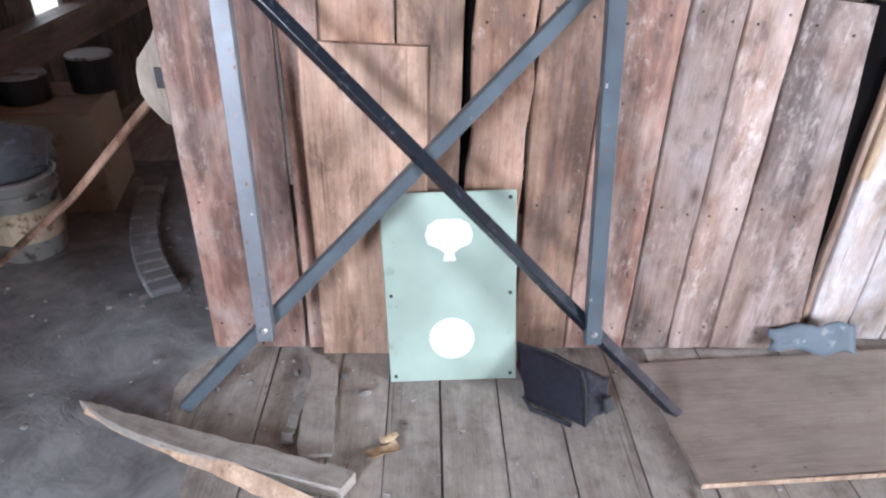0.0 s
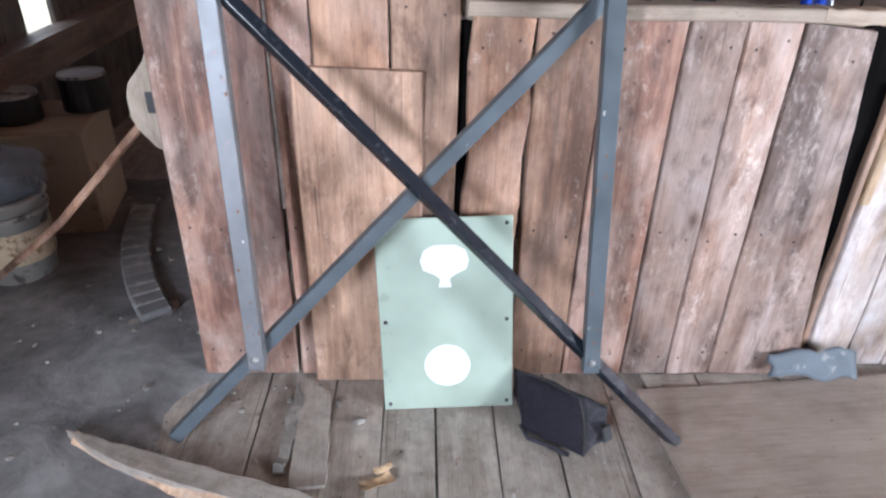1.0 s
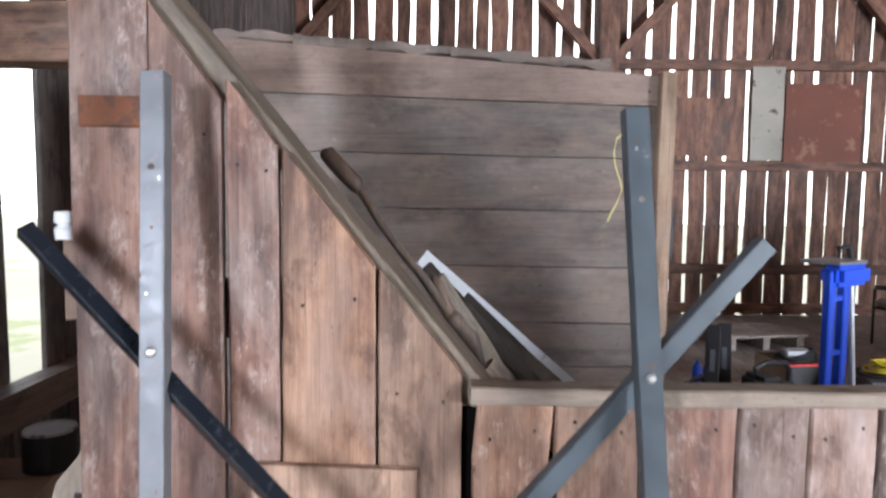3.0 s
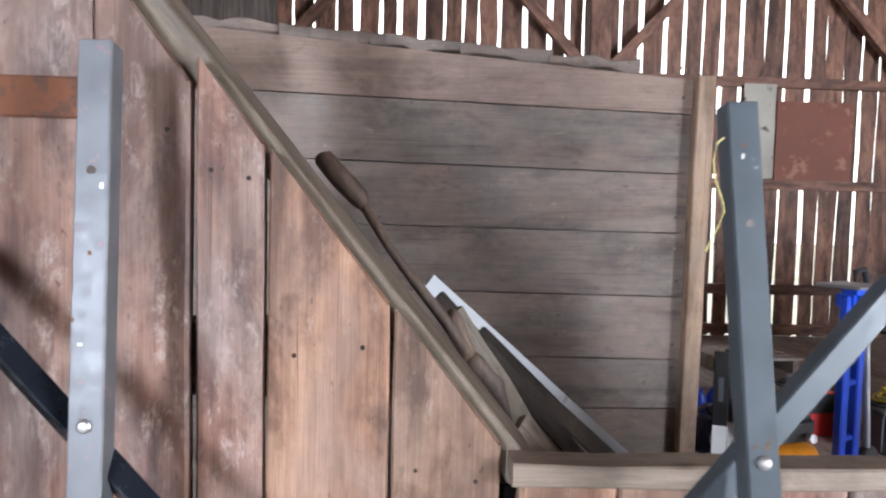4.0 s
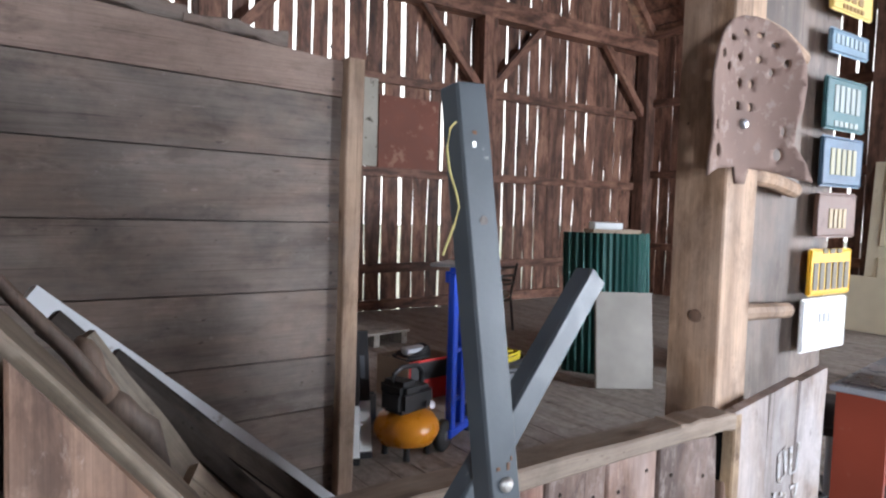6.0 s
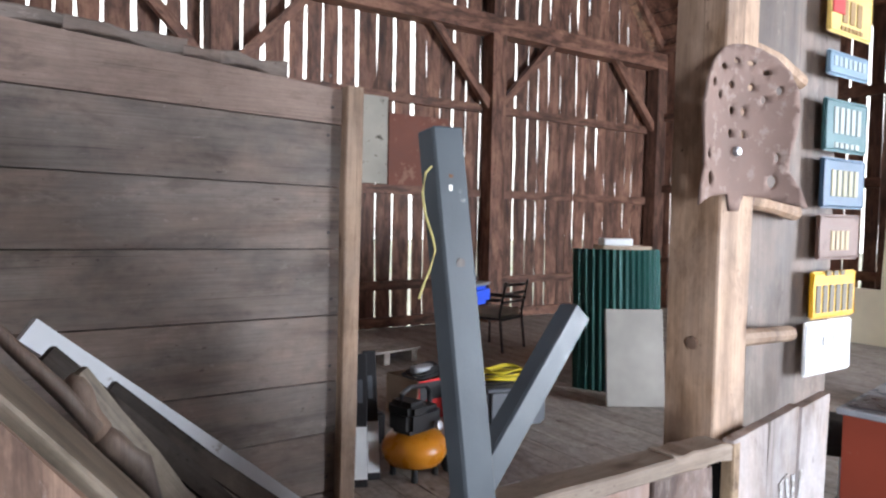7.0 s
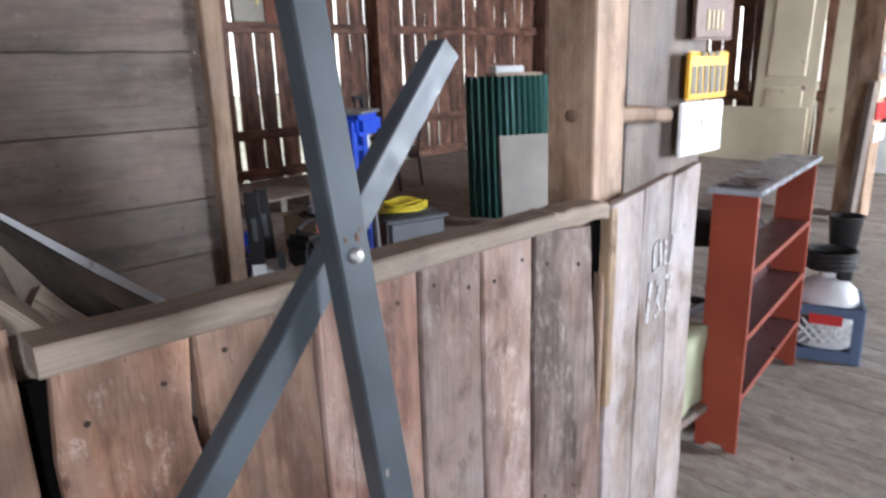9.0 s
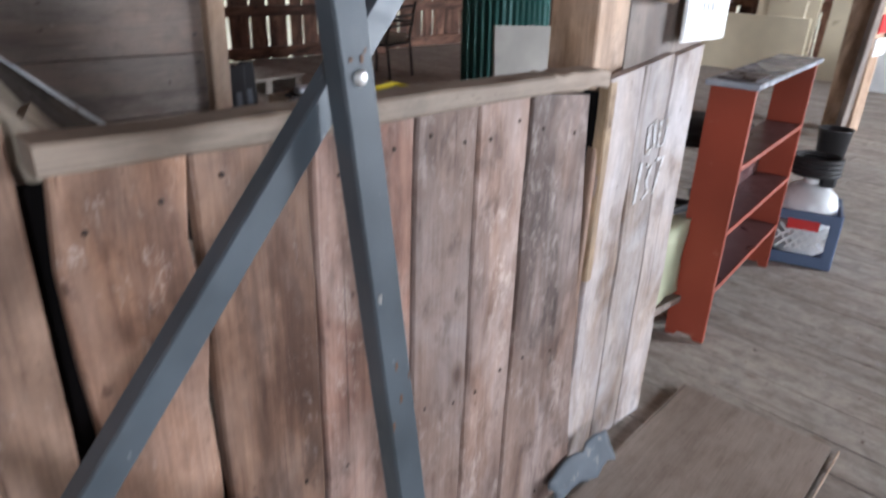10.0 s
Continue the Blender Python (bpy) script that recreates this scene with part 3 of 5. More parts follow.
def disc(pts, th, name, mat, parent, m, label=""):
    own = bmesh.new()
    own.faces.new([own.verts.new((x, 0, z)) for x, z in pts])
    r = bmesh.ops.extrude_face_region(own, geom=list(own.faces))
    bmesh.ops.translate(own, vec=(0, th, 0), verts=[g for g in r["geom"] if isinstance(g, bmesh.types.BMVert)])
    bmesh.ops.recalc_face_normals(own, faces=own.faces)
    return part(name, own, mat, parent, label, m)


disc([(0.067 * math.cos(a * math.pi / 20), 0.145 + 0.067 * math.sin(a * math.pi / 20)) for a in range(40)], 0.0012, "painted_disc", WHITE, panel, gm @ pose(0, -0.0042, 0), "white round spot")
cap = [(-0.018, 0.395), (0.018, 0.395), (0.013, 0.42), (0.03, 0.434), (0.06, 0.448), (0.068, 0.475), (0.058, 0.505), (0.03, 0.52), (-0.03, 0.52), (-0.058, 0.505), (-0.068, 0.475), (-0.06, 0.448), (-0.03, 0.434), (-0.013, 0.42)]
disc(cap, 0.0012, "painted_shape", WHITE, panel, gm @ pose(0, -0.0042, 0), "white mushroom-shaped spot")
for hx in (-0.175, 0.175):
    for hz in (0.02, 0.29, 0.58):
        part("screw_hole", lathe(((0, 0.001), (0.006, 0.001), (0.006, -0.001)), 12, m=pose(hx, -0.0035, hz, 90)), BLACK, panel, "", gm)

sheet = empty("laminate_board", "brown wood-grain laminate board lying on the floor", "board", (0.86, 1.19, 0), 4.0)
part("panel", plank(0.47, 0.016, 1.24, wobble=0.001, seed=61), LAMINATE, sheet, m=along((0.0, 0.232, 0.012), (1.24, 0.25, 0.012), (0, 0, 1)))
part("edge_strip", box(1.24, 0.004, 0.017, 0.001, (0.62, -0.006, 0.012)), TIMBER, sheet, "pale raw edge")

# split plank: flat top, and a pale splintered edge falling towards the walk
def slab(pts, z0, z1, name, mat, parent, label=""):
    """A flat piece of outline pts between two heights."""
    own = bmesh.new()
    own.faces.new([own.verts.new((x, y, z0)) for x, y in pts])
    r = bmesh.ops.extrude_face_region(own, geom=list(own.faces))
    bmesh.ops.translate(own, vec=(0, 0, z1 - z0), verts=[g for g in r["geom"] if isinstance(g, bmesh.types.BMVert)])
    bmesh.ops.recalc_face_normals(own, faces=own.faces)
    return part(name, own, mat, parent, label)


loose = empty("loose_plank", "split weathered plank with a pale broken edge", "plank", (-0.845, 1.465, 0), -21.7)
rs = random.Random(8)
core = [(0.0, 0.0), (0.12, 0.028), (0.24, 0.04), (0.4, 0.038), (0.6, 0.024), (0.84, 0.0), (0.85, -0.06)] + [(0.8 - 0.05 * k, -0.058 + 0.0036 * k + rs.uniform(-0.005, 0.005)) for k in range(15)]
body_ = slab([(y, x) for x, y in core], 0.003, 0.042, "body", FLOOR, None)
# grain along the plank: turn the outline so that its length is local z
for v in body_.data.vertices:
    v.co = (v.co.x, -v.co.z, v.co.y)
body_.parent = loose
body_.matrix_basis = along((0, 0, 0), (1, 0, 0), (0, 0, -1))
edge_ = bmesh.new()
prev = None
for k in range(17):
    x_ = 0.03 + 0.05 * k
    y0_ = 0.005 - 0.0036 * k
    top_ = (x_, y0_ + 0.004, 0.0425 + rs.uniform(-0.002, 0.0))
    low_ = (x_ + rs.uniform(-0.01, 0.01), y0_ - 0.022 - rs.uniform(0, 0.012) * (k > 1), 0.004)
    mid_ = (x_, y0_ - 0.008 - rs.uniform(0, 0.008), 0.03 + rs.uniform(-0.006, 0.006))
    row = [edge_.verts.new(p) for p in (top_, mid_, low_)]
    if prev:
        for a in (0, 1):
            edge_.faces.new((prev[a], prev[a + 1], row[a + 1], row[a]))
    prev = row
part("broken_edge", edge_, TIMBER, loose, "pale splintered edge")

patch = part("patch_board", plank(0.328, 0.02, 0.995, (0.995, 0.985), 0.002, 63, 6), BOARD_TAN, None, "", pose(-0.02, WALL - 0.013, 0.004))
tagged(patch, "tan plywood patch board standing against the partition", "board")

# ---- more materials ----
RUST = plain("rusty_cast_iron", (0.29, 0.195, 0.16), 0.8, 0.1, (0.38, 0.29, 0.25), 0.55, 30, 0.25)
REDPAINT = plain("red_brown_paint", (0.30, 0.055, 0.028), 0.5, 0, (0.36, 0.1, 0.06), 0.62, 10, 0.12)
PURPLE = plain("dark_shelf_paint", (0.09, 0.045, 0.045), 0.35, 0, (0.14, 0.08, 0.075), 0.6, 10, 0.1)
BLUE = plain("blue_paint", (0.012, 0.07, 0.55), 0.35)
STEEL = plain("grey_steel", (0.45, 0.47, 0.5), 0.35, 0.8)
ORANGE = plain("orange_tank_paint", (0.72, 0.27, 0.02), 0.3)
RUBBER = plain("black_rubber", (0.015, 0.015, 0.016), 0.7)
CARD = plain("brown_cardboard", (0.42, 0.33, 0.245), 0.85, 0, (0.26, 0.19, 0.125), 0.6, 5, 0.1)
CREAM = plain("cream_paint", (0.72, 0.64, 0.47), 0.5, 0, (0.5, 0.42, 0.28), 0.64, 4, 0.1)
DKGREEN = plain("green_corrugated_metal", (0.016, 0.105, 0.088), 0.4, 0.3, (0.02, 0.12, 0.1), 0.6, 6, 0.05)
FOAM = plain("grey_foam_board", (0.34, 0.32, 0.29), 0.9)
GREYPLASTIC = plain("grey_plastic", (0.10, 0.11, 0.125), 0.45)
YELLOW = plain("yellow_cord", (0.65, 0.52, 0.03), 0.5)
CANVAS = plain("black_canvas", (0.014, 0.013, 0.018), 0.85, 0, (0.03, 0.028, 0.036), 0.5, 60, 0.5)
CUSHION = plain("beige_cushion", (0.42, 0.38, 0.32), 0.9)
CRATE = plain("blue_grey_crate", (0.085, 0.13, 0.22), 0.5)
TANK = plain("white_tank_paint", (0.75, 0.77, 0.78), 0.3, 0, (0.6, 0.6, 0.58), 0.66, 8, 0.05)
REDLABEL = plain("red_label", (0.6, 0.03, 0.03), 0.4)
ROPE = plain("yellow_twine", (0.62, 0.55, 0.22), 0.9)
BRICK = plain("grey_block", (0.2, 0.198, 0.195), 0.9, 0, (0.27, 0.265, 0.26), 0.55, 14, 0.4)
BUCKETW = plain("dirty_white_plastic", (0.36, 0.345, 0.32), 0.5, 0, (0.09, 0.075, 0.06), 0.56, 9, 0.1)
FILM, ft, fb = material("clear_plastic_film", 0.25)
fb.inputs["Base Color"].default_value = (0.3, 0.36, 0.44, 1)
fb.inputs["Alpha"].default_value = 0.4
bump(ft, fb, noise_of(ft, coords(ft, (1, 1, 1)), 22.0, 4), 0.8, 0.01)
PRIMER = plain("blue_grey_plastic", (0.09, 0.108, 0.125), 0.75, 0, (0.2, 0.2, 0.2), 0.62, 20, 0.4)


def crumple(bm, amount, freq=9.0, seed=0):
    for v in bm.verts:
        v.co += Vector(noise.noise_vector(v.co * freq + Vector((seed, 0, 0)))) * amount
    return bm


def grid_box(sx, sy, sz, n=5, at=(0, 0, 0)):
    """A box with a subdivided skin, for soft things."""
    bm = bmesh.new()
    bmesh.ops.create_cube(bm, size=1.0)
    bmesh.ops.subdivide_edges(bm, edges=list(bm.edges), cuts=n, use_grid_fill=True)
    bmesh.ops.scale(bm, vec=(sx, sy, sz), verts=bm.verts)
    bmesh.ops.translate(bm, vec=at, verts=bm.verts)
    return bm


# ---- black bag at the partition's foot ----
bag = empty("tool_bag", "slumped black canvas pouch lying on the floor", "bag")


def quilt(a, b, c, d, bulge, seed, n=10, amount=0.006):
    """A soft sheet over four corners, swelling towards its normal."""
    a, b, c, d = (Vector(p) for p in (a, b, c, d))
    nrm = (b - a).cross(d - a).normalized()
    bm = bmesh.new()
    grid = []
    for i in range(n + 1):
        u = i / n
        row = []
        for j in range(n + 1):
            v = j / n
            p = (a * (1 - u) + b * u) * (1 - v) + (d * (1 - u) + c * u) * v
            p = p + nrm * bulge * (16 * u * (1 - u) * v * (1 - v)) ** 0.6
            row.append(bm.verts.new(p))
        grid.append(row)
    for i in range(n):
        for j in range(n):
            bm.faces.new((grid[i][j], grid[i + 1][j], grid[i + 1][j + 1], grid[i][j + 1]))
    crumple(bm, amount, 13, seed)
    bmesh.ops.solidify(bm, geom=list(bm.faces), thickness=0.006)
    bmesh.ops.recalc_face_normals(bm, faces=bm.faces)
    return bm


VIOLET = plain("purple_black_canvas", (0.022, 0.02, 0.032), 0.85, 0, (0.03, 0.028, 0.042), 0.5, 50, 0.4)
A_, B_, C_, D_ = (0.428, 1.6, 0.145), (0.592, 1.49, 0.138), (0.6, 1.388, 0.014), (0.442, 1.498, 0.014)
hull = bmesh.new()
for p in ((0.432, 1.66, 0.01), (0.432, 1.63, 0.13), (0.6, 1.52, 0.125), (0.685, 1.5, 0.09), (0.7, 1.5, 0.01), (0.675, 1.46, 0.01), (0.66, 1.44, 0.055), (0.597, 1.402, 0.008), (0.446, 1.512, 0.006), (0.585, 1.45, 0.06)):
    hull.verts.new(p)
bmesh.ops.convex_hull(hull, input=list(hull.verts))
bmesh.ops.subdivide_edges(hull, edges=list(hull.edges), cuts=4, use_grid_fill=True)
bmesh.ops.triangulate(hull, faces=list(hull.faces))
smooth(part("body", crumple(hull, 0.011, 16, 3), CANVAS, bag))
smooth(part("flap", quilt(A_, B_, C_, D_, -0.016, 8), VIOLET, bag, "dark violet-black flap"))
part("piping", tube([A_, (0.51, 1.55, 0.15), B_, (0.604, 1.45, 0.09), (0.603, 1.412, 0.045), C_], 0.0032, 6), RUBBER, bag)
part("strap", tube([(0.44, 1.51, 0.012), (0.455, 1.465, 0.008), (0.5, 1.44, 0.01), (0.56, 1.395, 0.012)], 0.007, 6), CANVAS, bag)
part("buckle", box(0.035, 0.012, 0.05, 0.004), RUBBER, bag, "black plastic buckle", pose(0.672, 1.44, 0.05, -20, 0, 35))

# ---- scraps and rough spots on the floor ----
for k, (x0_, x1_) in enumerate(((0.86, 1.03), (1.035, 1.3), (1.305, 1.75))):
    sp = bar((x0_, 1.697, 0.005), (x1_, 1.697, 0.005), 0.075, 0.02, FLOOR, "sill_plank", None, (0, 0, 1), seed=170 + k)
    tagged(sp, "short worn plank along the foot of the partition", "plank")
CLOD = plain("grey_clod", (0.2, 0.185, 0.165), 0.95, 0, (0.27, 0.25, 0.225), 0.55, 20, 0.6)
ridge = part("rotted_ridge", plank(0.03, 0.018, 0.36, (0.3, 0.36), 0.006, 71, 14), CLOD, None, "", along((-0.235, 1.34, 0.006), (-0.225, 1.68, 0.006), (0, 0, 1)))
tagged(ridge, "raised rotten edge of a broken floor plank", "plank")
split = part("floor_splinter", plank(0.095, 0.012, 0.44, (0.36, 0.44), 0.0035, 70, 9), FLOOR, None, "", along((-0.15, 1.29, 0.008), (-0.185, 1.70, 0.004), (0, 0, 1)))
tagged(split, "rotted raised splinter of a floor plank", "plank")
leaf = empty("dry_leaf", "curled dry brown leaf scrap on the floor", "leaf", (0.03, 1.31, 0.0), 25)
bm = grid_box(0.1, 0.03, 0.003, 4, (0, 0, 0.012))
part("blade", crumple(bm, 0.016, 24, 2), RAWWOOD, leaf)
bm = grid_box(0.06, 0.02, 0.003, 3, (0.03, 0.02, 0.02))
part("blade", crumple(bm, 0.014, 24, 5), RAWWOOD, leaf)
flap_ = part("plastic_scrap", crumple(grid_box(0.3, 0.006, 0.1, 8), 0.03, 14, 4), PRIMER, None, "", pose(1.4, 1.715, 0.075, -18, 0, 2))
tagged(smooth(flap_), "crumpled blue-grey plastic scrap at the partition's foot", "scrap")
rnd = random.Random(5)
bm = bmesh.new()
for k in range(520):
    x, y = rnd.uniform(-1.5, 3.2), rnd.uniform(0.9, 1.72)
    if 0.0 < x < 0.44 and y > 1.55:
        continue
    s = rnd.choice((0.0015, 0.002, 0.003, 0.006)) * rnd.uniform(0.7, 1.2)
    box(s * rnd.uniform(1, 3), s, s * 0.7, 0, bm=bm, m=pose(x, y, s * 0.3, 0, 0, rnd.uniform(0, 180)))
clods = bmesh.new()
for k in range(260):
    x, y = rnd.uniform(-1.7, -0.55), rnd.uniform(1.2, 3.0)
    if rnd.random() < 0.35:
        x, y = rnd.uniform(-0.5, 1.0), rnd.uniform(1.5, 1.72)
        if 0.0 < x < 0.72:
            continue
    s = rnd.choice((0.004, 0.006, 0.009, 0.014)) * rnd.uniform(0.6, 1.2)
    own = bmesh.new()
    bmesh.ops.create_icosphere(own, subdivisions=1, radius=s)
    for v in own.verts:
        v.co *= rnd.uniform(0.7, 1.2)
    bmesh.ops.transform(own, matrix=pose(x, y, 0.018 if x < -0.6 else 0.003) @ Matrix.Diagonal((1, 1, 0.55, 1)), verts=own.verts)
    join(clods, own)
tagged(part("clods", clods, CLOD), "crumbs and clods of grey dirt on the floor", "dirt", kind="stuff")
tagged(part("litter", bm, BOARD_PALE), "small chips and straw bits strewn on the floor", "litter", kind="stuff")

# ---- boards lying behind the slanted rail ----
DARKSTICK = wood("black_brown_plank", (0.012, 0.009, 0.007), (0.03, 0.023, 0.018), (0.065, 0.05, 0.04), (0.04, 0.034, 0.03), 0.4)
DARKSTICK.node_tree.nodes["Principled BSDF"].inputs["Specular IOR Level"].default_value = 0.1
wp = bar((0.128, 2.55, 1.342), (1.59, 2.885, 0.032), 0.055, 0.02, plain("old_white_paint", (0.5, 0.52, 0.54), 0.6, 0, (0.3, 0.28, 0.26), 0.62, 14, 0.2), "white_plank", None, (0.1, -1, 0.35), seed=81)
tagged(wp, "white-painted plank leaning behind the slanted rail", "plank")
dk = bar((0.145, 2.28, 1.335), (1.33, 2.48, 0.03), 0.045, 0.022, DARKSTICK, "dark_plank", None, (0.1, -1, 0.4), seed=82, wobble=0.007)
tagged(dk, "dark weathered plank leaning behind the slanted rail", "plank")
dk3 = bar((0.26, 2.42, 1.225), (1.52, 2.64, 0.03), 0.05, 0.02, DARKSTICK, "dark_plank", None, (0.1, -1, 0.4), seed=85, wobble=0.006)
tagged(dk3, "blackened plank between a white plank and a pale one", "plank")
CLAY = wood("pale_clay_board", (0.17, 0.135, 0.095), (0.27, 0.22, 0.16), (0.36, 0.3, 0.225), (0.24, 0.19, 0.14), 0.4, soil=0.5)
tan = bar((0.175, 2.16, 1.318), (0.5, 2.24, 0.82), 0.062, 0.02, CLAY, "tan_plank", None, (0.15, -1, 0.35), seed=86)
tagged(tan, "pale tan plank leaning behind the slanted rail", "plank")


def limb(chain, y0, y1, name, mat, parent, flat=0.72):
    """A knotty length of wood through (x, z, radius) stations, going from depth y0 to y1."""
    bm = bmesh.new()
    rings = []
    for k, (x_, z_, r_) in enumerate(chain):
        yc = y0 + (y1 - y0) * k / (len(chain) - 1)
        rings.append([bm.verts.new((x_ + flat * r_ * math.cos(a * 0.6283), yc + r_ * math.sin(a * 0.6283), z_ + 0.94 * flat * r_ * math.cos(a * 0.6283))) for a in range(10)])
    for a, b in zip(rings, rings[1:]):
        for k in range(10):
            bm.faces.new((a[k], a[(k + 1) % 10], b[(k + 1) % 10], b[k]))
    bm.faces.new(rings[0])
    bm.faces.new(rings[-1][::-1])
    bmesh.ops.recalc_face_normals(bm, faces=bm.faces)
    return smooth(part(name, bm, mat, parent))


STICKWOOD = wood("dark_brown_stick", (0.06, 0.04, 0.03), (0.13, 0.088, 0.065), (0.21, 0.15, 0.112), (0.16, 0.125, 0.1), 0.4)
stick_ = empty("driftwood", "gnarled brown stick with a thick head along the rail", "stick")
limb(((-0.098, 1.641, 0.008), (-0.088, 1.636, 0.02), (-0.050, 1.594, 0.022), (-0.016, 1.560, 0.021), (-0.006, 1.545, 0.013)), 2.05, 2.048, "head", STICKWOOD, stick_)
limb(((-0.008, 1.546, 0.0105), (0.046, 1.462, 0.0096), (0.095, 1.398, 0.0105), (0.153, 1.328, 0.0125), (0.2, 1.262, 0.012)), 2.048, 2.044, "shaft", STICKWOOD, stick_)
root = empty("gnarled_root", "twisted brown root lying on a pale plank", "root")
limb(((0.168, 1.335, 0.005), (0.176, 1.318, 0.015), (0.186, 1.296, 0.018), (0.2, 1.268, 0.012), (0.213, 1.235, 0.017)), 2.1, 2.11, "knot", STICKWOOD, root, 0.9)
limb(((0.208, 1.24, 0.014), (0.226, 1.218, 0.019), (0.25, 1.19, 0.017), (0.272, 1.168, 0.019), (0.287, 1.135, 0.013), (0.3, 1.09, 0.011), (0.325, 1.02, 0.008), (0.36, 0.93, 0.006)), 2.11, 2.14, "stem", STICKWOOD, root, 0.9)
off = bar((0.3, 1.99, 1.13), (0.46, 2.02, 0.94), 0.05, 0.02, CLAY, "offcut", None, (0.3, -0.8, 0.6), seed=83)
tagged(off, "tan board offcut wedged behind the slanted rail", "plank")
dk2 = bar((0.0, 1.965, 1.44), (0.52, 2.0, 0.80), 0.06, 0.02, DARKSTICK, "dark_plank", None, (0.2, -0.7, 1), seed=84, wobble=0.008)
tagged(dk2, "dark broken plank beside the slanted rail", "plank")

# ---- loose boards door beside the post ----
CHALK = plain("chalk", (0.6, 0.6, 0.6), 0.95, 0, (0.36, 0.32, 0.28), 0.5, 60, 0.2)
bdoor = empty("board_panel", "upright weathered board panel with whitewash and chalk marks", "board panel", (1.425, 1.8, 0))
for k, (x0, x1, h) in enumerate(((0.0, 0.138, 1.115), (0.141, 0.272, 1.135), (0.275, 0.415, 1.148))):
    part("board", plank(x1 - x0, 0.025, h, (h - 0.012, h + 0.008), 0.004, 90 + k, 9), BOARD_PALE, bdoor, m=pose((x0 + x1) / 2, 0.0125, 0.004))
part("raw_edge", plank(0.03, 0.028, 0.5, wobble=0.002, seed=94), RAWWOOD, bdoor, "fresh yellow cut edge", pose(0.012, 0.0115, 0.6))
part("splinter", plank(0.022, 0.02, 0.95, (0.95, 0.9), 0.004, 95, 8), BOARD_TAN, bdoor, "split splinter along the edge", pose(-0.02, 0.012, 0.004))
for k, pts in enumerate((((0.205, 0.9), (0.2, 0.97), (0.225, 0.985), (0.235, 0.92), (0.21, 0.9)), ((0.255, 0.98), (0.258, 0.91), (0.285, 0.915), (0.29, 0.985)), ((0.18, 0.77), (0.19, 0.88)), ((0.215, 0.87), (0.24, 0.865), (0.225, 0.825), (0.24, 0.79), (0.215, 0.775)), ((0.26, 0.875), (0.295, 0.88), (0.27, 0.78)))):
    chalk_bm = tube([(x, 0.0, z) for x, z in pts], 0.0075, 6)
    for v in chalk_bm.verts:
        v.co.y = v.co.y * 0.12 - 0.0012
    part("chalk_mark", chalk_bm, CHALK, bdoor, "white chalk stroke")
# added black sheet in place of the unlit void behind the gap
gap_void = part("gap_shade", plank(0.15, 0.014, 1.1, (1.1, 1.07), 0.004, 77, 8), VOID_BLACK, None, "", pose(1.365, 1.834, 0.004))
tagged(gap_void, "black sheet standing in for the dark void behind the partition's gap", "plank")

# ---- cast-iron tractor seat on the post ----
seat_bm = bmesh.new()
half = [(0.165, 0.005), (0.152, 0.045), (0.128, 0.09), (0.13, 0.125), (0.142, 0.17), (0.146, 0.215), (0.138, 0.262), (0.117, 0.303), (0.083, 0.334), (0.043, 0.351)]
outline = half + [(0.0, 0.356)] + [(-x_, z_) for x_, z_ in half[::-1]] + [(-0.09, 0.028), (-0.022, 0.036), (-0.014, 0.0), (0.014, 0.0), (0.022, 0.036), (0.09, 0.028)]


def loop_of(pts):
    ring = [seat_bm.verts.new((x_, 0, z_)) for x_, z_ in pts]
    return [seat_bm.edges.new((a, b)) for a, b in zip(ring, ring[1:] + ring[:1])]


loops = loop_of(outline)
for hx, hz, ra, rb in ((0.095, 0.066, 0.012, 0.015), (0.105, 0.118, 0.007, 0.012), (0.022, 0.32, 0.012, 0.006), (0.066, 0.302, 0.012, 0.007), (0.1, 0.265, 0.009, 0.01), (0.03, 0.27, 0.01, 0.008), (0.068, 0.245, 0.008, 0.009), (0.018, 0.218, 0.009, 0.01), (0.02, 0.168, 0.008, 0.01)):
    for s in (-1, 1):
        loops += loop_of([(s * hx + ra * math.cos(a * 0.6283), hz + rb * math.sin(a * 0.6283)) for a in range(10)])
bmesh.ops.triangle_fill(seat_bm, use_beauty=True, edges=loops)
for k in range(1, 18):
    for co, no in (((-0.165 + 0.01835 * k, 0, 0), (1, 0, 0)), ((0, 0, 0.0198 * k), (0, 0, 1))):
        bmesh.ops.bisect_plane(seat_bm, geom=list(seat_bm.verts) + list(seat_bm.edges) + list(seat_bm.faces), plane_co=co, plane_no=no)
for v in seat_bm.verts:
    u, w = v.co.x / 0.146, v.co.z / 0.356
    v.co.y = -(0.045 * u * u + 0.05 * max(0, w - 0.6) - 0.035 * (1 - w) * 0.6)
r_ = bmesh.ops.solidify(seat_bm, geom=list(seat_bm.faces), thickness=0.007)
bmesh.ops.recalc_face_normals(seat_bm, faces=seat_bm.faces)
tseat = smooth(part("tractor_seat", seat_bm, RUST, None, "", pose(1.425, 1.80, 1.615, -4, 0, -8)))
part("bolt", lathe(((0, 0.008), (0.008, 0.007), (0.011, 0.002), (0.011, -0.012)), 12, m=pose(0.0, 0.012, 0.13, 90)), STEEL, tseat, "bright worn bolt")
tagged(tseat, "rusty pierced cast-iron tractor seat hung on the post", "tractor seat")
hang = part("seat_hanger", tube([(1.45, 1.84, 1.64), (1.62, 1.9, 1.66), (1.66, 1.94, 1.6), (1.67, 1.97, 1.42), (1.7, 1.98, 1.28)], 0.011, 8), RUST)
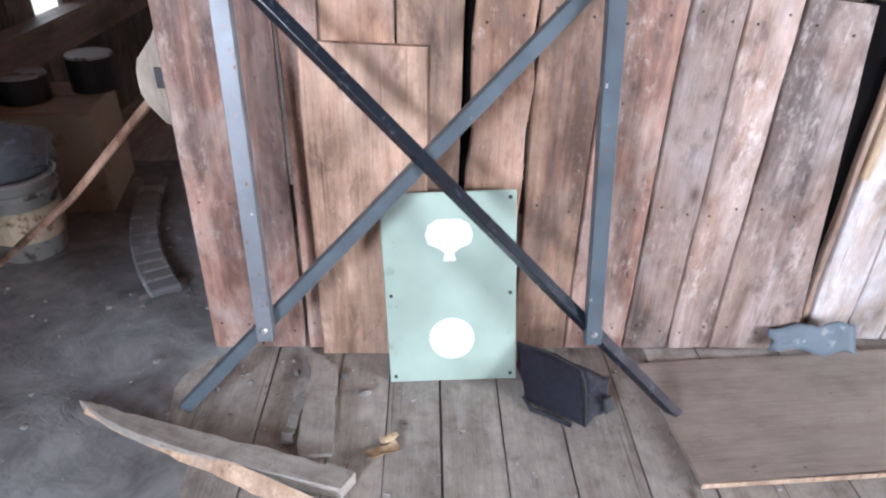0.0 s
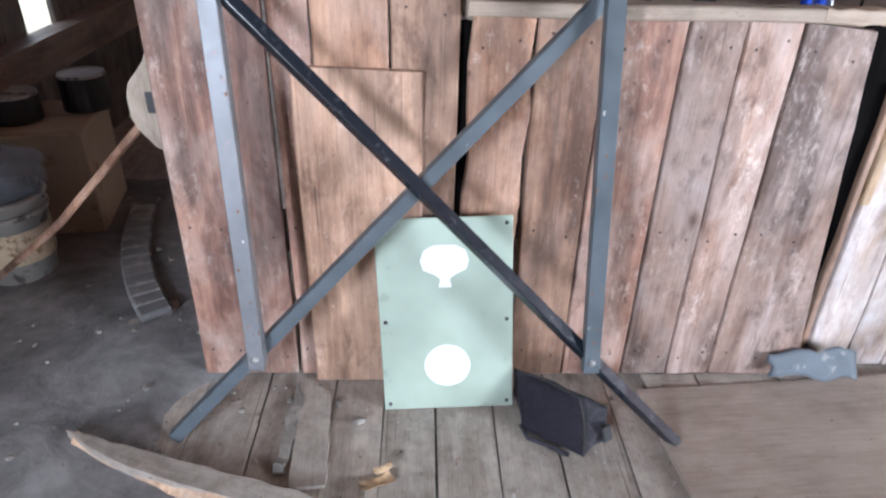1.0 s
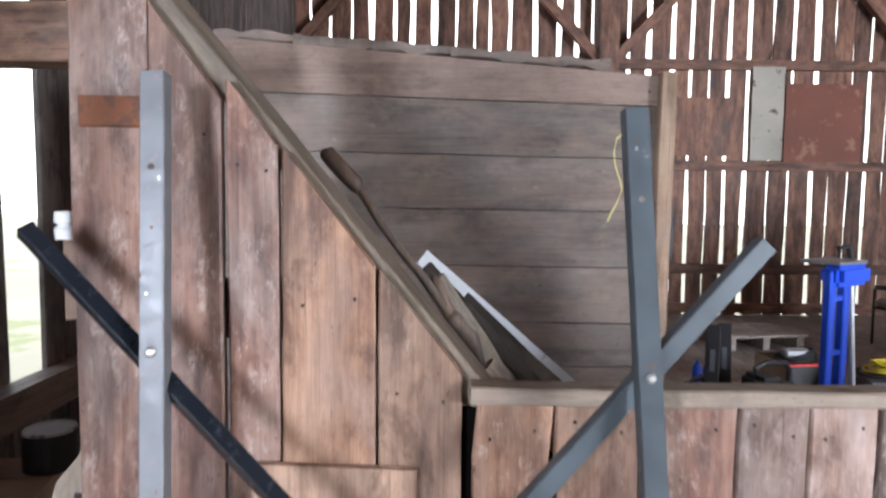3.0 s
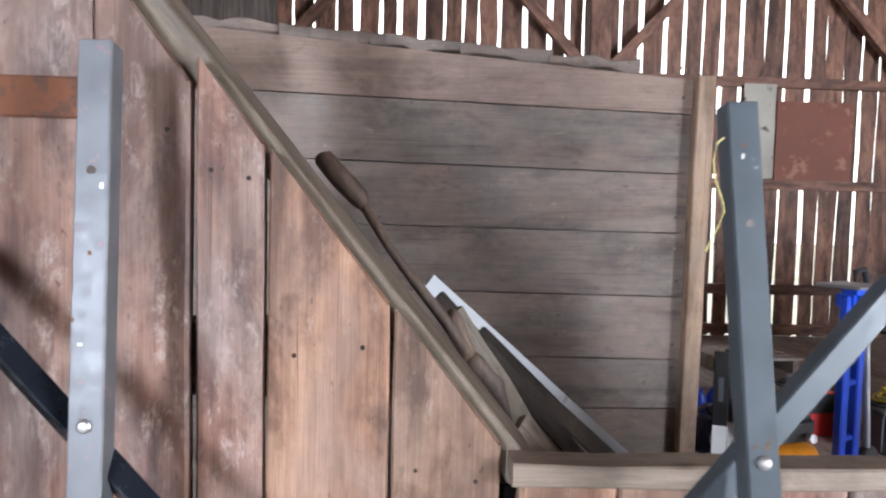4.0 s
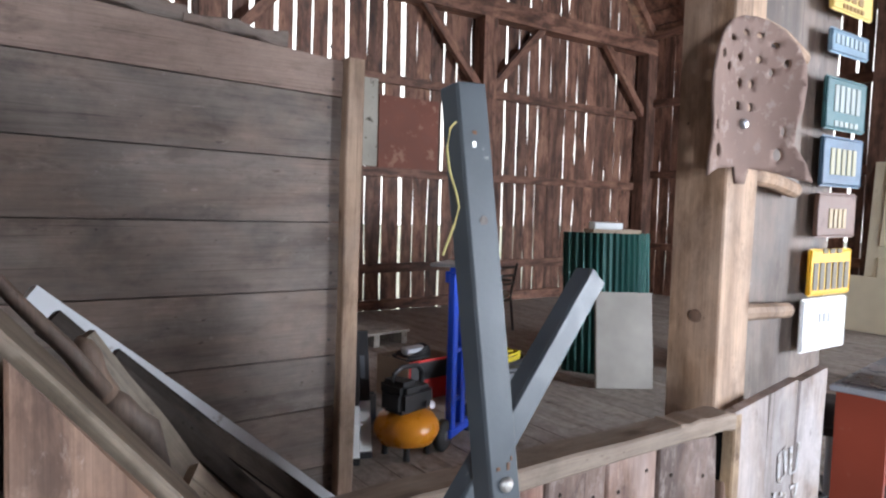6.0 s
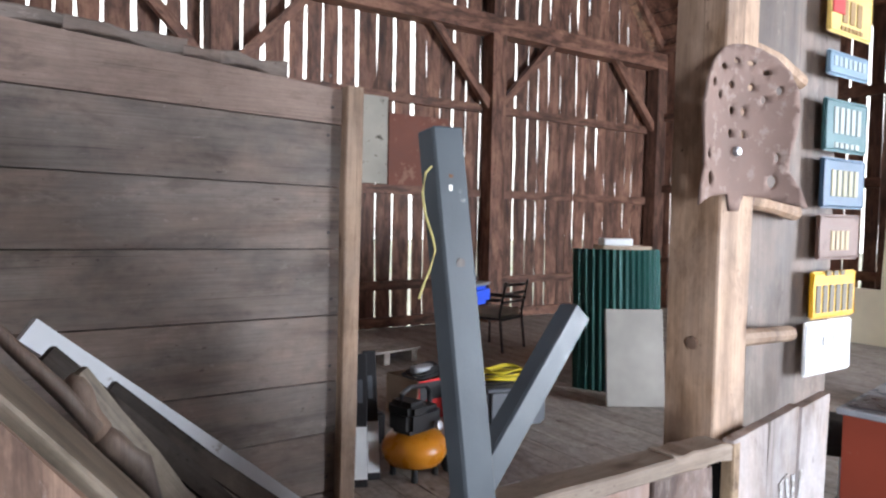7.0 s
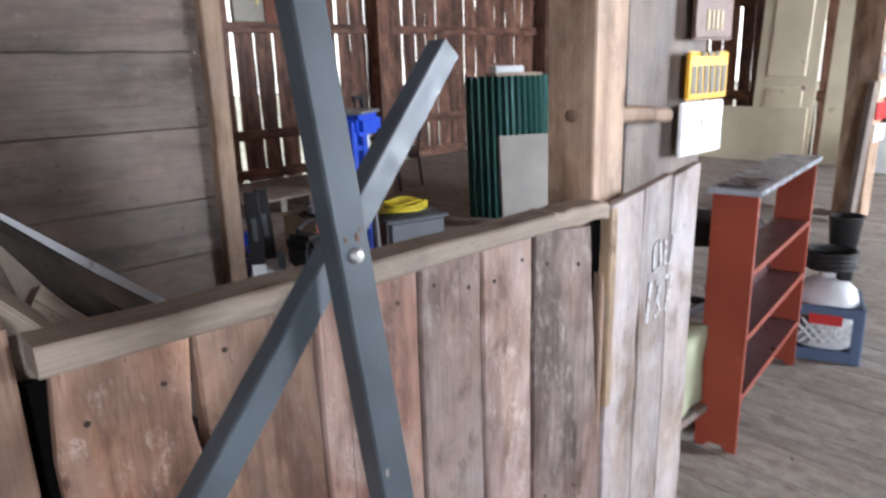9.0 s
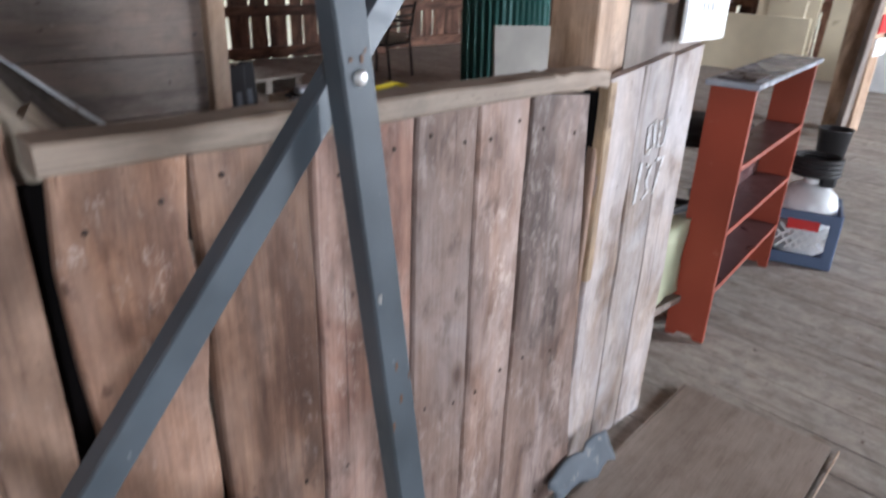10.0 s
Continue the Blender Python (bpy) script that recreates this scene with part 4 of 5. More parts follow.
tagged(smooth(hang), "bent rusty iron strap hooked on a ladder rung", "hook")

# ---- old plates nailed to the board ----
def tin_plate(zc, h, base, ink, label, rows, w=0.265, x=2.265, tilt=0.0):
    e = empty("tin_plate", label, "plate", (x, 1.995, zc), 0, "plates on the board")
    m0 = plain("plate_" + str(int(zc * 100)), base, 0.4, 0.2, tuple(c * 0.6 for c in base), 0.64, 16, 0.05)
    m1 = plain("ink_" + str(int(zc * 100)), ink, 0.5)
    part("sheet", box(w, 0.012, h, 0.005, (0, 0, 0), seg=2), m0, e, m=pose(0, 0, 0, 0, tilt, 0))
    part("rim", tube([(-w / 2 + 0.008, -0.006, -h / 2 + 0.008), (w / 2 - 0.008, -0.006, -h / 2 + 0.008), (w / 2 - 0.008, -0.006, h / 2 - 0.008), (-w / 2 + 0.008, -0.006, h / 2 - 0.008)], 0.0025, 6, closed=True), m0, e, m=pose(0, 0, 0, 0, tilt, 0))
    for (zo, bh, n_, bw) in rows:
        for k in range(n_):
            part("bar_mark", box(bw, 0.004, bh, 0.001, ((k - (n_ - 1) / 2) * bw * 1.45, -0.007, zo)), m1, e, m=pose(0, 0, 0, 0, tilt, 0))
    return e


tin_plate(2.245, 0.165, (0.78, 0.6, 0.2), (0.35, 0.2, 0.06), "yellow tin plate with brown marks and red shape", ((-0.012, 0.07, 3, 0.03), (-0.064, 0.014, 6, 0.016)))
part("red_shape", box(0.07, 0.004, 0.05, 0.008, (-0.085, -0.008, 0.0)), REDLABEL, bpy.data.objects["tin_plate"], "red painted shape")
tin_plate(2.075, 0.075, (0.16, 0.26, 0.34), (0.36, 0.46, 0.5), "pale blue shaped tin plate topper", ((0.005, 0.03, 7, 0.02),), 0.25)
tin_plate(1.89, 0.16, (0.03, 0.11, 0.12), (0.4, 0.46, 0.44), "dark teal tin plate with white marks", ((0.015, 0.08, 5, 0.024), (-0.06, 0.016, 5, 0.022)))
tin_plate(1.715, 0.155, (0.045, 0.095, 0.15), (0.42, 0.4, 0.25), "faded blue tin plate with yellow marks", ((0.0, 0.08, 5, 0.024),))
tin_plate(1.55, 0.14, (0.12, 0.065, 0.045), (0.5, 0.38, 0.2), "brown rusted tin plate with worn marks", ((-0.01, 0.06, 4, 0.02),), 0.255, 2.25)
tin_plate(1.374, 0.145, (0.72, 0.42, 0.02), (0.12, 0.1, 0.05), "amber tin plate with dark marks", ((-0.012, 0.085, 6, 0.027), (0.065, 0.015, 3, 0.03)), 0.265, 2.235)
tin_plate(1.212, 0.165, (0.8, 0.82, 0.82), (0.55, 0.57, 0.58), "plain white tin plate", ((0.02, 0.03, 3, 0.02),), 0.28, 2.215)

# ---- yellow twine on the frame's upright ----
tw = part("twine", tube([(0.508, 1.623, 1.646), (0.498, 1.620, 1.638), (0.493, 1.618, 1.614), (0.496, 1.616, 1.589), (0.505, 1.613, 1.562), (0.507, 1.610, 1.547), (0.499, 1.608, 1.526), (0.487, 1.605, 1.504), (0.481, 1.603, 1.492)], 0.0014, 6), ROPE)
tagged(tw, "frayed yellow twine hanging from the upright", "twine")

# ---- back room ----
comp = empty("air_compressor", "orange pancake air compressor with black motor", "compressor", (2.22, 4.42, 0), 15)
smooth(part("tank", lathe(((0, 0.06), (0.1, 0.065), (0.17, 0.09), (0.2, 0.14), (0.205, 0.17), (0.2, 0.2), (0.17, 0.25), (0.1, 0.275), (0, 0.28)), 32), ORANGE, comp))
part("motor", box(0.3, 0.2, 0.15, 0.03, (0.0, 0.0, 0.355), seg=3), BLACK, comp)
part("shroud", box(0.16, 0.22, 0.1, 0.03, (-0.07, 0.0, 0.43), seg=3), RUBBER, comp)
part("handle", tube([(-0.13, 0, 0.4), (-0.12, 0, 0.52), (-0.05, 0, 0.55), (0.09, 0, 0.54), (0.13, 0, 0.5), (0.13, 0, 0.4)], 0.017, 8), BLACK, comp)
part("gauge", lathe(((0, 0.03), (0.025, 0.028), (0.028, 0)), 16, m=pose(0.06, -0.13, 0.32, 75)), STEEL, comp)
for a in (45, 135, 225, 315):
    part("foot", lathe(((0, 0), (0.022, 0), (0.018, 0.1), (0, 0.1)), 12, m=pose(0.13 * math.cos(radians(a)), 0.13 * math.sin(radians(a)), 0)), RUBBER, comp)

blower = empty("shop_blower", "dark blue-black power blower lying by the compressor", "power tool", (1.98, 4.95, 0), 35)
smooth(part("housing", lathe(((0, -0.09), (0.08, -0.085), (0.12, -0.05), (0.125, 0.03), (0.1, 0.08), (0, 0.09)), 24, m=pose(0, 0, 0.13, 90)), plain("navy_plastic", (0.02, 0.035, 0.08), 0.35), blower))
part("nozzle", lathe(((0.055, 0), (0.045, 0.2), (0.05, 0.3), (0.04, 0.3)), 18, m=pose(0.06, 0, 0.09, 0, 78, 0)), BLACK, blower)
part("handle", tube([(-0.1, 0, 0.19), (-0.07, 0, 0.29), (0.04, 0, 0.31), (0.11, 0, 0.23)], 0.018, 8), BLACK, blower)
part("cap", lathe(((0, 0.02), (0.05, 0.018), (0.055, 0)), 18, m=pose(0, -0.09, 0.13, 90)), STEEL, blower, "bright grille cap")
for k, (lx, ly, rz_) in enumerate(((1.84, 4.4, -24), (1.955, 4.46, -20))):
    lvl = empty("boxed_rail", "slim black and white boxed rail leaning on the panel", "box", (lx, ly, 0), rz_, "slim boxes")
    lm_ = pose(0, 0, 0.003, -22, 0, 0)
    part("carton", box(0.085, 0.05, 0.78, 0.004, (0, 0, 0.39)), BLACK, lvl, m=lm_)
    part("label", box(0.08, 0.004, 0.3, 0.001, (0, -0.0275, 0.19)), WHITE, lvl, "white printed end", lm_)
    part("print", box(0.03, 0.004, 0.14, 0.001, (0, -0.0275, 0.55)), GREYPLASTIC, lvl, "grey printed bar", lm_)

stand = empty("saw_stand", "folded blue steel saw stand with black wheels", "tool stand", (2.62, 4.42, 0), 30)
for x in (-0.13, 0.02):
    part("rail", box(0.065, 0.05, 1.0, 0.008, (x, 0, 0.62)), BLUE, stand)
for z in (0.3, 0.62, 0.95):
    part("crossbar", box(0.15, 0.03, 0.03, 0.005, (-0.055, 0, z)), BLUE, stand)
part("head", box(0.34, 0.14, 0.13, 0.03, (0.03, 0, 1.09), seg=2), BLUE, stand)
part("tray", box(0.28, 0.24, 0.02, 0.005, (-0.14, -0.02, 1.18)), STEEL, stand, "grey metal tray")
part("handle", tube([(0.0, 0.03, 1.15), (0.0, 0.03, 1.25), (0.1, 0.03, 1.26), (0.14, 0.03, 1.18)], 0.018, 8), RUBBER, stand)
part("leg", tube([(0.12, 0.02, 1.05), (0.24, 0.02, 0.1)], 0.022, 8), STEEL, stand, "grey tube leg")
part("leg", tube([(0.06, 0.06, 1.05), (0.12, 0.06, 0.1)], 0.018, 8), STEEL, stand, "grey tube leg")
part("foot_bar", box(0.42, 0.06, 0.06, 0.01, (0.03, 0, 0.1)), BLUE, stand)
for wx in (-0.2, 0.24):
    wh = smooth(part("wheel", lathe(((0.03, -0.03), (0.085, -0.03), (0.1, -0.015), (0.1, 0.015), (0.085, 0.03), (0.03, 0.03)), 24, m=pose(wx, 0.02, 0.1, 90)), RUBBER, stand))
    part("hub", lathe(((0, 0.034), (0.035, 0.024), (0.04, 0.0), (0.035, -0.032), (0, -0.034)), 16, m=pose(wx, 0.02, 0.1, 90)), GREYPLASTIC, wh)

tbox = empty("tool_carton", "red and black carton full of tools and cords", "carton", (2.98, 5.5, 0), 8)
for s_, sz_ in (((0, -0.2), (0.48, 0.012)), ((0, 0.2), (0.48, 0.012)), ((-0.24, 0), (0.012, 0.4)), ((0.24, 0), (0.012, 0.4))):
    part("side", box(sz_[0], sz_[1], 0.32, 0.002, (s_[0], s_[1], 0.165)), REDLABEL if s_[1] < 0 else CARD, tbox)
part("side_print", box(0.46, 0.004, 0.14, 0.001, (0, -0.209, 0.24)), BLACK, tbox, "black printed band")
for k in range(4):
    part("cord_loop", tube([(0.02 * k - 0.05 + (0.16 - 0.02 * k) * math.cos(a * 0.35), (0.13 - 0.015 * k) * math.sin(a * 0.35), 0.32 + 0.02 * k + 0.01 * math.sin(a)) for a in range(18)], 0.012, 6, closed=True), RUBBER, tbox)
part("tool", box(0.2, 0.08, 0.06, 0.015, (-0.08, -0.05, 0.38)), STEEL, tbox)

tote = empty("storage_tote", "grey plastic storage tote with cords on it", "storage box", (3.42, 4.98, 0), -12)
part("tub", box(0.5, 0.36, 0.3, 0.03, (0, 0, 0.152), seg=2), GREYPLASTIC, tote)
part("rim", box(0.54, 0.4, 0.025, 0.008, (0, 0, 0.3)), GREYPLASTIC, tote)
cordc = empty("cord_coil", "coiled yellow extension cord on a tote", "cord", (3.42, 5.02, 0.313), 0)
for k in range(6):
    rr = 0.24 - 0.018 * k
    part("loop", tube([(rr * math.cos(a * 0.26) * 1.1 + 0.02 * math.sin(k * 2), rr * 0.75 * math.sin(a * 0.26) + 0.02 * math.cos(k), 0.012 + 0.016 * k + 0.008 * math.sin(a * 0.8 + k)) for a in range(24)], 0.009, 6, closed=True), YELLOW if k > 1 else RUBBER, cordc)

chair = empty("patio_chair", "dark metal patio chair with beige seat cushion", "chair", (5.2, 7.4, 0), 200)
for sx in (-0.26, 0.26):
    part("leg", tube([(sx, -0.24, 0), (sx, -0.24, 0.6), (sx, 0.2, 0.62)], 0.016, 8), BLACK, chair)
    part("leg", tube([(sx, 0.27, 0), (sx, 0.22, 0.45), (sx, 0.3, 0.85)], 0.016, 8), BLACK, chair)
    part("armrest", box(0.05, 0.46, 0.025, 0.008, (sx, 0.0, 0.63)), BLACK, chair)
part("seat", box(0.52, 0.5, 0.03, 0.01, (0, 0, 0.39)), BLACK, chair)
smooth(part("cushion", box(0.5, 0.48, 0.09, 0.03, (0, -0.01, 0.45), seg=3), CUSHION, chair, "beige cushion"))
for z in (0.6, 0.7, 0.8):
    part("back_slat", box(0.52, 0.015, 0.03, 0.004, (0, 0.27, z)), BLACK, chair)

# corrugated sheet, rolled and leaning
corr = bmesh.new()
K = 112
prev = None
for k in range(K + 1):
    u = k / K
    x_ = -0.42 + 0.84 * u
    y_ = -0.18 * math.sin(math.pi * u) + 0.011 * math.sin(2 * math.pi * 14 * u)
    a_, b_ = corr.verts.new((x_, y_, 0)), corr.verts.new((x_, y_ + 0.16, 1.32))
    if prev:
        corr.faces.new((prev[0], a_, b_, prev[1]))
    prev = (a_, b_)
bmesh.ops.solidify(corr, geom=list(corr.faces), thickness=0.004)
cs = part("corrugated_sheet", corr, DKGREEN, None, "", pose(4.98, 5.25, 0.0, 0, 0, -35))
tagged(cs, "dark green corrugated metal sheet standing upright", "metal sheet")
fb_ = part("foam_board", plank(0.5, 0.04, 0.83, (0.83, 0.83), 0.002, 95, 3), FOAM, None, "", pose(4.62, 4.72, 0.005, -9, 0, -32))
tagged(fb_, "grey-beige folded foam board leaning by the post", "board")

tallbox = empty("tall_carton", "tall brown cardboard carton behind the corrugated sheet", "carton", (5.42, 5.62, 0), -30)
part("body", box(0.5, 0.34, 1.34, 0.006, (0, 0, 0.672)), CARD, tallbox)
part("tape", box(0.06, 0.344, 1.3, 0.001, (0, -0.001, 0.672)), TIMBER, tallbox, "tan parcel tape")
traybox = part("white_tray", box(0.3, 0.2, 0.07, 0.012), WHITE, None, "", pose(5.3, 5.6, 1.379, 0, 0, -30))
tagged(traybox, "small white tray on a tall carton", "tray")
for k, (sx_, sy_, sz_, z_) in enumerate(((0.62, 0.45, 0.5, 0.0), (0.56, 0.42, 0.45, 0.502), (0.5, 0.4, 0.5, 0.954))):
    bx = empty("stacked_box", "tan cardboard box in a tall stack", "box", (6.05, 4.85, z_ + 0.001), -20 + 7 * k, "stacked boxes")
    part("body", box(sx_, sy_, sz_, 0.006, (0, 0, sz_ / 2)), TIMBER, bx)
    part("label", box(0.16, 0.004, 0.1, 0.001, (0.05, -sy_ / 2 - 0.001, sz_ * 0.6)), WHITE, bx, "white paper label")

pallet = empty("low_platform", "low weathered wooden platform on the floor", "pallet", (3.5, 7.5, 0), 8)
for k in range(5):
    part("slat", box(0.9, 0.13, 0.025, 0.003, (0, -0.3 + 0.15 * k, 0.145)), FLOOR, pallet)
for k in (-0.38, 0, 0.38):
    part("bearer", box(0.08, 0.7, 0.13, 0.004, (k, 0, 0.066)), FLOOR, pallet)

pole = empty("pole_tool", "tall black pole tool with white grips standing upright", "tool", (1.53, 4.42, 0), 0)
part("shaft", tube([(0, 0, 0.02), (0.02, 0.02, 0.8), (0.0, 0.0, 1.3)], 0.024, 8), BLACK, pole)
part("head", box(0.09, 0.1, 0.3, 0.02, (0.0, 0, 1.3), seg=2), BLACK, pole)
for z_ in (1.02, 1.5):
    part("grip", box(0.06, 0.07, 0.1, 0.015, (0.0, -0.01, z_), seg=2), WHITE, pole, "white plastic grip")
part("foot", box(0.2, 0.16, 0.05, 0.015, (0, 0, 0.027), seg=2), BLACK, pole)
btool = empty("tool_case", "dark tool case with blue clear bottle pack", "tool case", (2.15, 5.1, 0), 12)
part("case", box(0.36, 0.26, 0.22, 0.02, (0, 0, 0.112), seg=2), BLACK, btool)
part("handle", tube([(-0.09, 0, 0.22), (-0.08, 0, 0.28), (0.08, 0, 0.28), (0.09, 0, 0.22)], 0.012, 8), GREYPLASTIC, btool)
for k in range(3):
    smooth(part("bottle", lathe(((0, 0), (0.035, 0.002), (0.035, 0.11), (0.012, 0.14), (0.012, 0.16), (0, 0.16)), 16, m=pose(-0.1 + 0.09 * k, 0.05, 0.225)), BLUE, btool, "blue bottle"))

# ---- right-hand space ----
shelf = empty("bookshelf", "red-brown painted narrow bookshelf with dark shelves", "shelf", (2.39, 1.86, 0), 8.5)
SL, SD, SH = 0.95, 0.15, 0.975


def shelf_end(x):
    bm = bmesh.new()
    pts = [(0, 0), (0.035, 0), (0.05, 0.02), (SD - 0.05, 0.02), (SD - 0.035, 0), (SD, 0), (SD, SH), (0, SH)]
    bm.faces.new([bm.verts.new((0, y, z)) for y, z in pts])
    r = bmesh.ops.extrude_face_region(bm, geom=list(bm.faces))
    bmesh.ops.translate(bm, vec=(0.02, 0, 0), verts=[g for g in r["geom"] if isinstance(g, bmesh.types.BMVert)])
    bmesh.ops.recalc_face_normals(bm, faces=bm.faces)
    return part("side", bm, REDPAINT, shelf, "", pose(x, 0, 0))


shelf_end(0.0)
shelf_end(SL - 0.02)
# the top's grey-blue is the sky's reflection, put into its base colour
part("top", box(SL + 0.05, SD + 0.03, 0.02, 0.004, (SL / 2, SD / 2, SH + 0.011)), plain("sky_sheen_top", (0.33, 0.36, 0.4), 0.25, 0, (0.2, 0.2, 0.22), 0.6, 7, 0.08), shelf, "shiny top with the sky's grey-blue sheen in its colour")
for z in (0.22, 0.455, 0.7):
    part("shelf_board", box(SL - 0.044, SD - 0.008, 0.018, 0.002, (SL / 2, SD / 2, z)), PURPLE, shelf)
    part("shelf_lip", box(SL - 0.044, 0.006, 0.02, 0.001, (SL / 2, 0.003, z)), REDPAINT, shelf)
part("back", box(SL - 0.044, 0.006, 0.5, 0.001, (SL / 2, SD - 0.006, 0.46)), PURPLE, shelf)
doc = part("leaflet", box(0.2, 0.13, 0.006, 0.002), plain("dark_leaflet", (0.07, 0.06, 0.065), 0.3, 0, (0.4, 0.4, 0.42), 0.6, 30, 0.02), None, "", pose(2.5, 1.955, 0.9995, 0, 0, 8))
tagged(doc, "dark glossy leaflet on the bookshelf", "leaflet")

crate = empty("milk_crate", "blue-grey plastic milk crate with lattice sides", "crate", (3.60, 1.98, 0), 20)
CW = 0.31
for k, (dx, dy, rz) in enumerate(((0, -1, 0), (1, 0, 90), (0, 1, 180), (-1, 0, 270))):
    m_ = pose(dx * CW / 2, dy * CW / 2, 0, 0, 0, rz)
    bm = bmesh.new()
    box(CW, 0.012, 0.05, 0.003, (0, 0, 0.255), bm)
    box(CW, 0.012, 0.06, 0.003, (0, 0, 0.032), bm)
    for sx in (-1, 1):
        box(0.045, 0.014, 0.28, 0.003, (sx * (CW / 2 - 0.02), 0, 0.142), bm)
    part("side", bm, CRATE, crate, "", m_)
    bm = bmesh.new()
    for i in range(-5, 6):
        for s in (-1, 1):
            x0 = i * 0.042
            lim = CW / 2 - 0.04
            if abs(x0) < lim - 0.03:
                box(0.008, 0.006, 0.235, 0, bm=bm, m=Matrix.Translation((x0, 0, 0.148)) @ pose(0, 0, 0, 0, s * 42, 0) @ Matrix.Diagonal((1, 1, 0.72, 1)))
    part("lattice", bm, WHITE if k == 3 else CRATE, crate, "", m_)
part("base", box(CW, CW, 0.014, 0.003, (0, 0, 0.012)), CRATE, crate)
part("label", box(0.004, 0.14, 0.05, 0.0018, (-CW / 2 - 0.009, 0.0, 0.215), seg=2), REDLABEL, crate, "red printed label")
tank = empty("propane_tank", "white propane tank with black collar in a crate", "gas tank", (3.60, 1.98, 0.022), 28)
smooth(part("cylinder", lathe(((0, 0.0), (0.1, 0.005), (0.14, 0.04), (0.14, 0.26), (0.125, 0.31), (0.08, 0.35), (0.045, 0.365), (0, 0.37)), 32), TANK, tank))
part("neck", lathe(((0.04, 0.36), (0.04, 0.42), (0, 0.42)), 16), TANK, tank)
for k in range(4):
    part("hose_loop", tube([(0.105 * math.cos(a * 0.2618) + 0.005 * math.sin(k), 0.105 * math.sin(a * 0.2618), 0.42 + 0.022 * k) for a in range(24)], 0.012, 8, closed=True), RUBBER, tank)
part("valve", box(0.05, 0.07, 0.09, 0.012, (-0.03, -0.06, 0.4)), RUBBER, tank)

# far right: leaning cream doors, low panels, second post and dark clutter
for k, (y0, w_, h_, mat_, lab) in enumerate(((4.7, 0.8, 2.5, CREAM, "cream-painted old door leaning on the wall"), (3.85, 0.62, 2.35, CREAM, "cream-painted panel leaning on the wall"))):
    d_ = empty("old_door", lab, "door", (9.9, y0, 0), 0)
    part("slab", plank(w_, 0.04, h_, wobble=0.002, seed=k, cuts=3), mat_, d_, m=pose(0, 0, 0.004, 0, 5, 0) @ pose(0, 0, 0, 0, 0, 90))
    if k == 0:
        for z0, z1 in ((0.25, 1.0), (1.15, 2.25)):
            part("panel", box(0.5, 0.02, z1 - z0, 0.01, (0, 0.022, (z0 + z1) / 2)), CREAM, d_, m=pose(0, 0, 0.004, 0, 5, 0) @ pose(0, 0, 0, 0, 0, 90))
        part("knob", lathe(((0, 0.05), (0.03, 0.045), (0.03, 0.02), (0.012, 0.0)), 14, m=pose(-0.03, -0.3, 1.0, 0, -90, 0)), RUST, d_)
low = part("cream_sheet", plank(0.75, 0.03, 1.6, wobble=0.002, seed=9), CREAM, None, "", along((9.75, 4.3, 0.38), (9.75, 5.9, 0.38), (1, 0, 0)))
tagged(low, "low cream sheet standing along the wall", "sheet")
low2 = part("white_sheet", plank(0.6, 0.03, 1.9, wobble=0.002, seed=10), WHITE, None, "", along((9.5, 1.5, 0.31), (9.5, 3.4, 0.31), (1, 0, 0)))
tagged(low2, "low white sheet standing along the wall", "sheet")
p2 = empty("barn_post", "stout weathered timber post with a low brace", "post", (6.9, 2.85, 0))
part("shaft", plank(0.24, 0.24, 5.4, wobble=0.006, seed=53, cuts=10), TIMBER, p2)
part("brace", plank(0.14, 0.05, 1.2, wobble=0.004, seed=54), BOARD_GREY, p2, m=along((-0.35, -0.1, 0.0), (-0.16, -0.1, 1.15), (0, 1, 0)))
for k in range(5):
    tp = part("tin_plate", box(0.3, 0.012, 0.15, 0.004), (WHITE, REDLABEL, CREAM, STEEL, WHITE)[k], None, "", pose(6.95, 2.72, 0.75 + 0.19 * k))
    tagged(tp, ("white", "red", "cream", "grey", "white")[k] + " tin plate nailed to the barn post", "plate", "plates on the post")
seatb = empty("swivel_chair", "black padded chair with low arms", "chair", (3.75, 2.62, 0), 30)
smooth(part("seat", box(0.5, 0.5, 0.12, 0.04, (0, 0, 0.5), seg=3), RUBBER, seatb))
smooth(part("backrest", box(0.5, 0.1, 0.34, 0.04, (0, 0.25, 0.76), seg=3), RUBBER, seatb))
part("column", lathe(((0.03, 0.06), (0.03, 0.45)), 12), STEEL, seatb)
for a in range(5):
    part("base_leg", box(0.28, 0.04, 0.04, 0.01, (0.15, 0, 0.05)), BLACK, seatb, m=pose(0, 0, 0, 0, 0, 72 * a))
trash = empty("black_bucket", "black plastic bucket on the floor", "bucket", (5.6, 2.5, 0))
smooth(part("tub", lathe(((0, 0.003), (0.09, 0.003), (0.115, 0.26), (0.125, 0.27), (0.11, 0.27), (0.085, 0.02), (0, 0.02)), 24), BLACK, trash))
melon = part("feed_sack", crumple(grid_box(0.26, 0.22, 0.3, 5, (0, 0, 0.15)), 0.02, 8, 6), plain("pale_green_sack", (0.4, 0.42, 0.28), 0.8), None, "", pose(2.24, 2.1, 0.18))
tagged(smooth(melon), "pale green stuffed sack beside the board panel", "sack")
ledge = empty("low_bench", "low rough bench of boards behind the panel", "bench", (2.3, 2.12, 0))
part("seat_board", box(0.5, 0.3, 0.03, 0.004, (0, 0, 0.157)), BOARD_GREY, ledge)
for sx in (-0.2, 0.2):
    part("leg", box(0.04, 0.26, 0.14, 0.003, (sx, 0, 0.071)), BOARD_GREY, ledge)

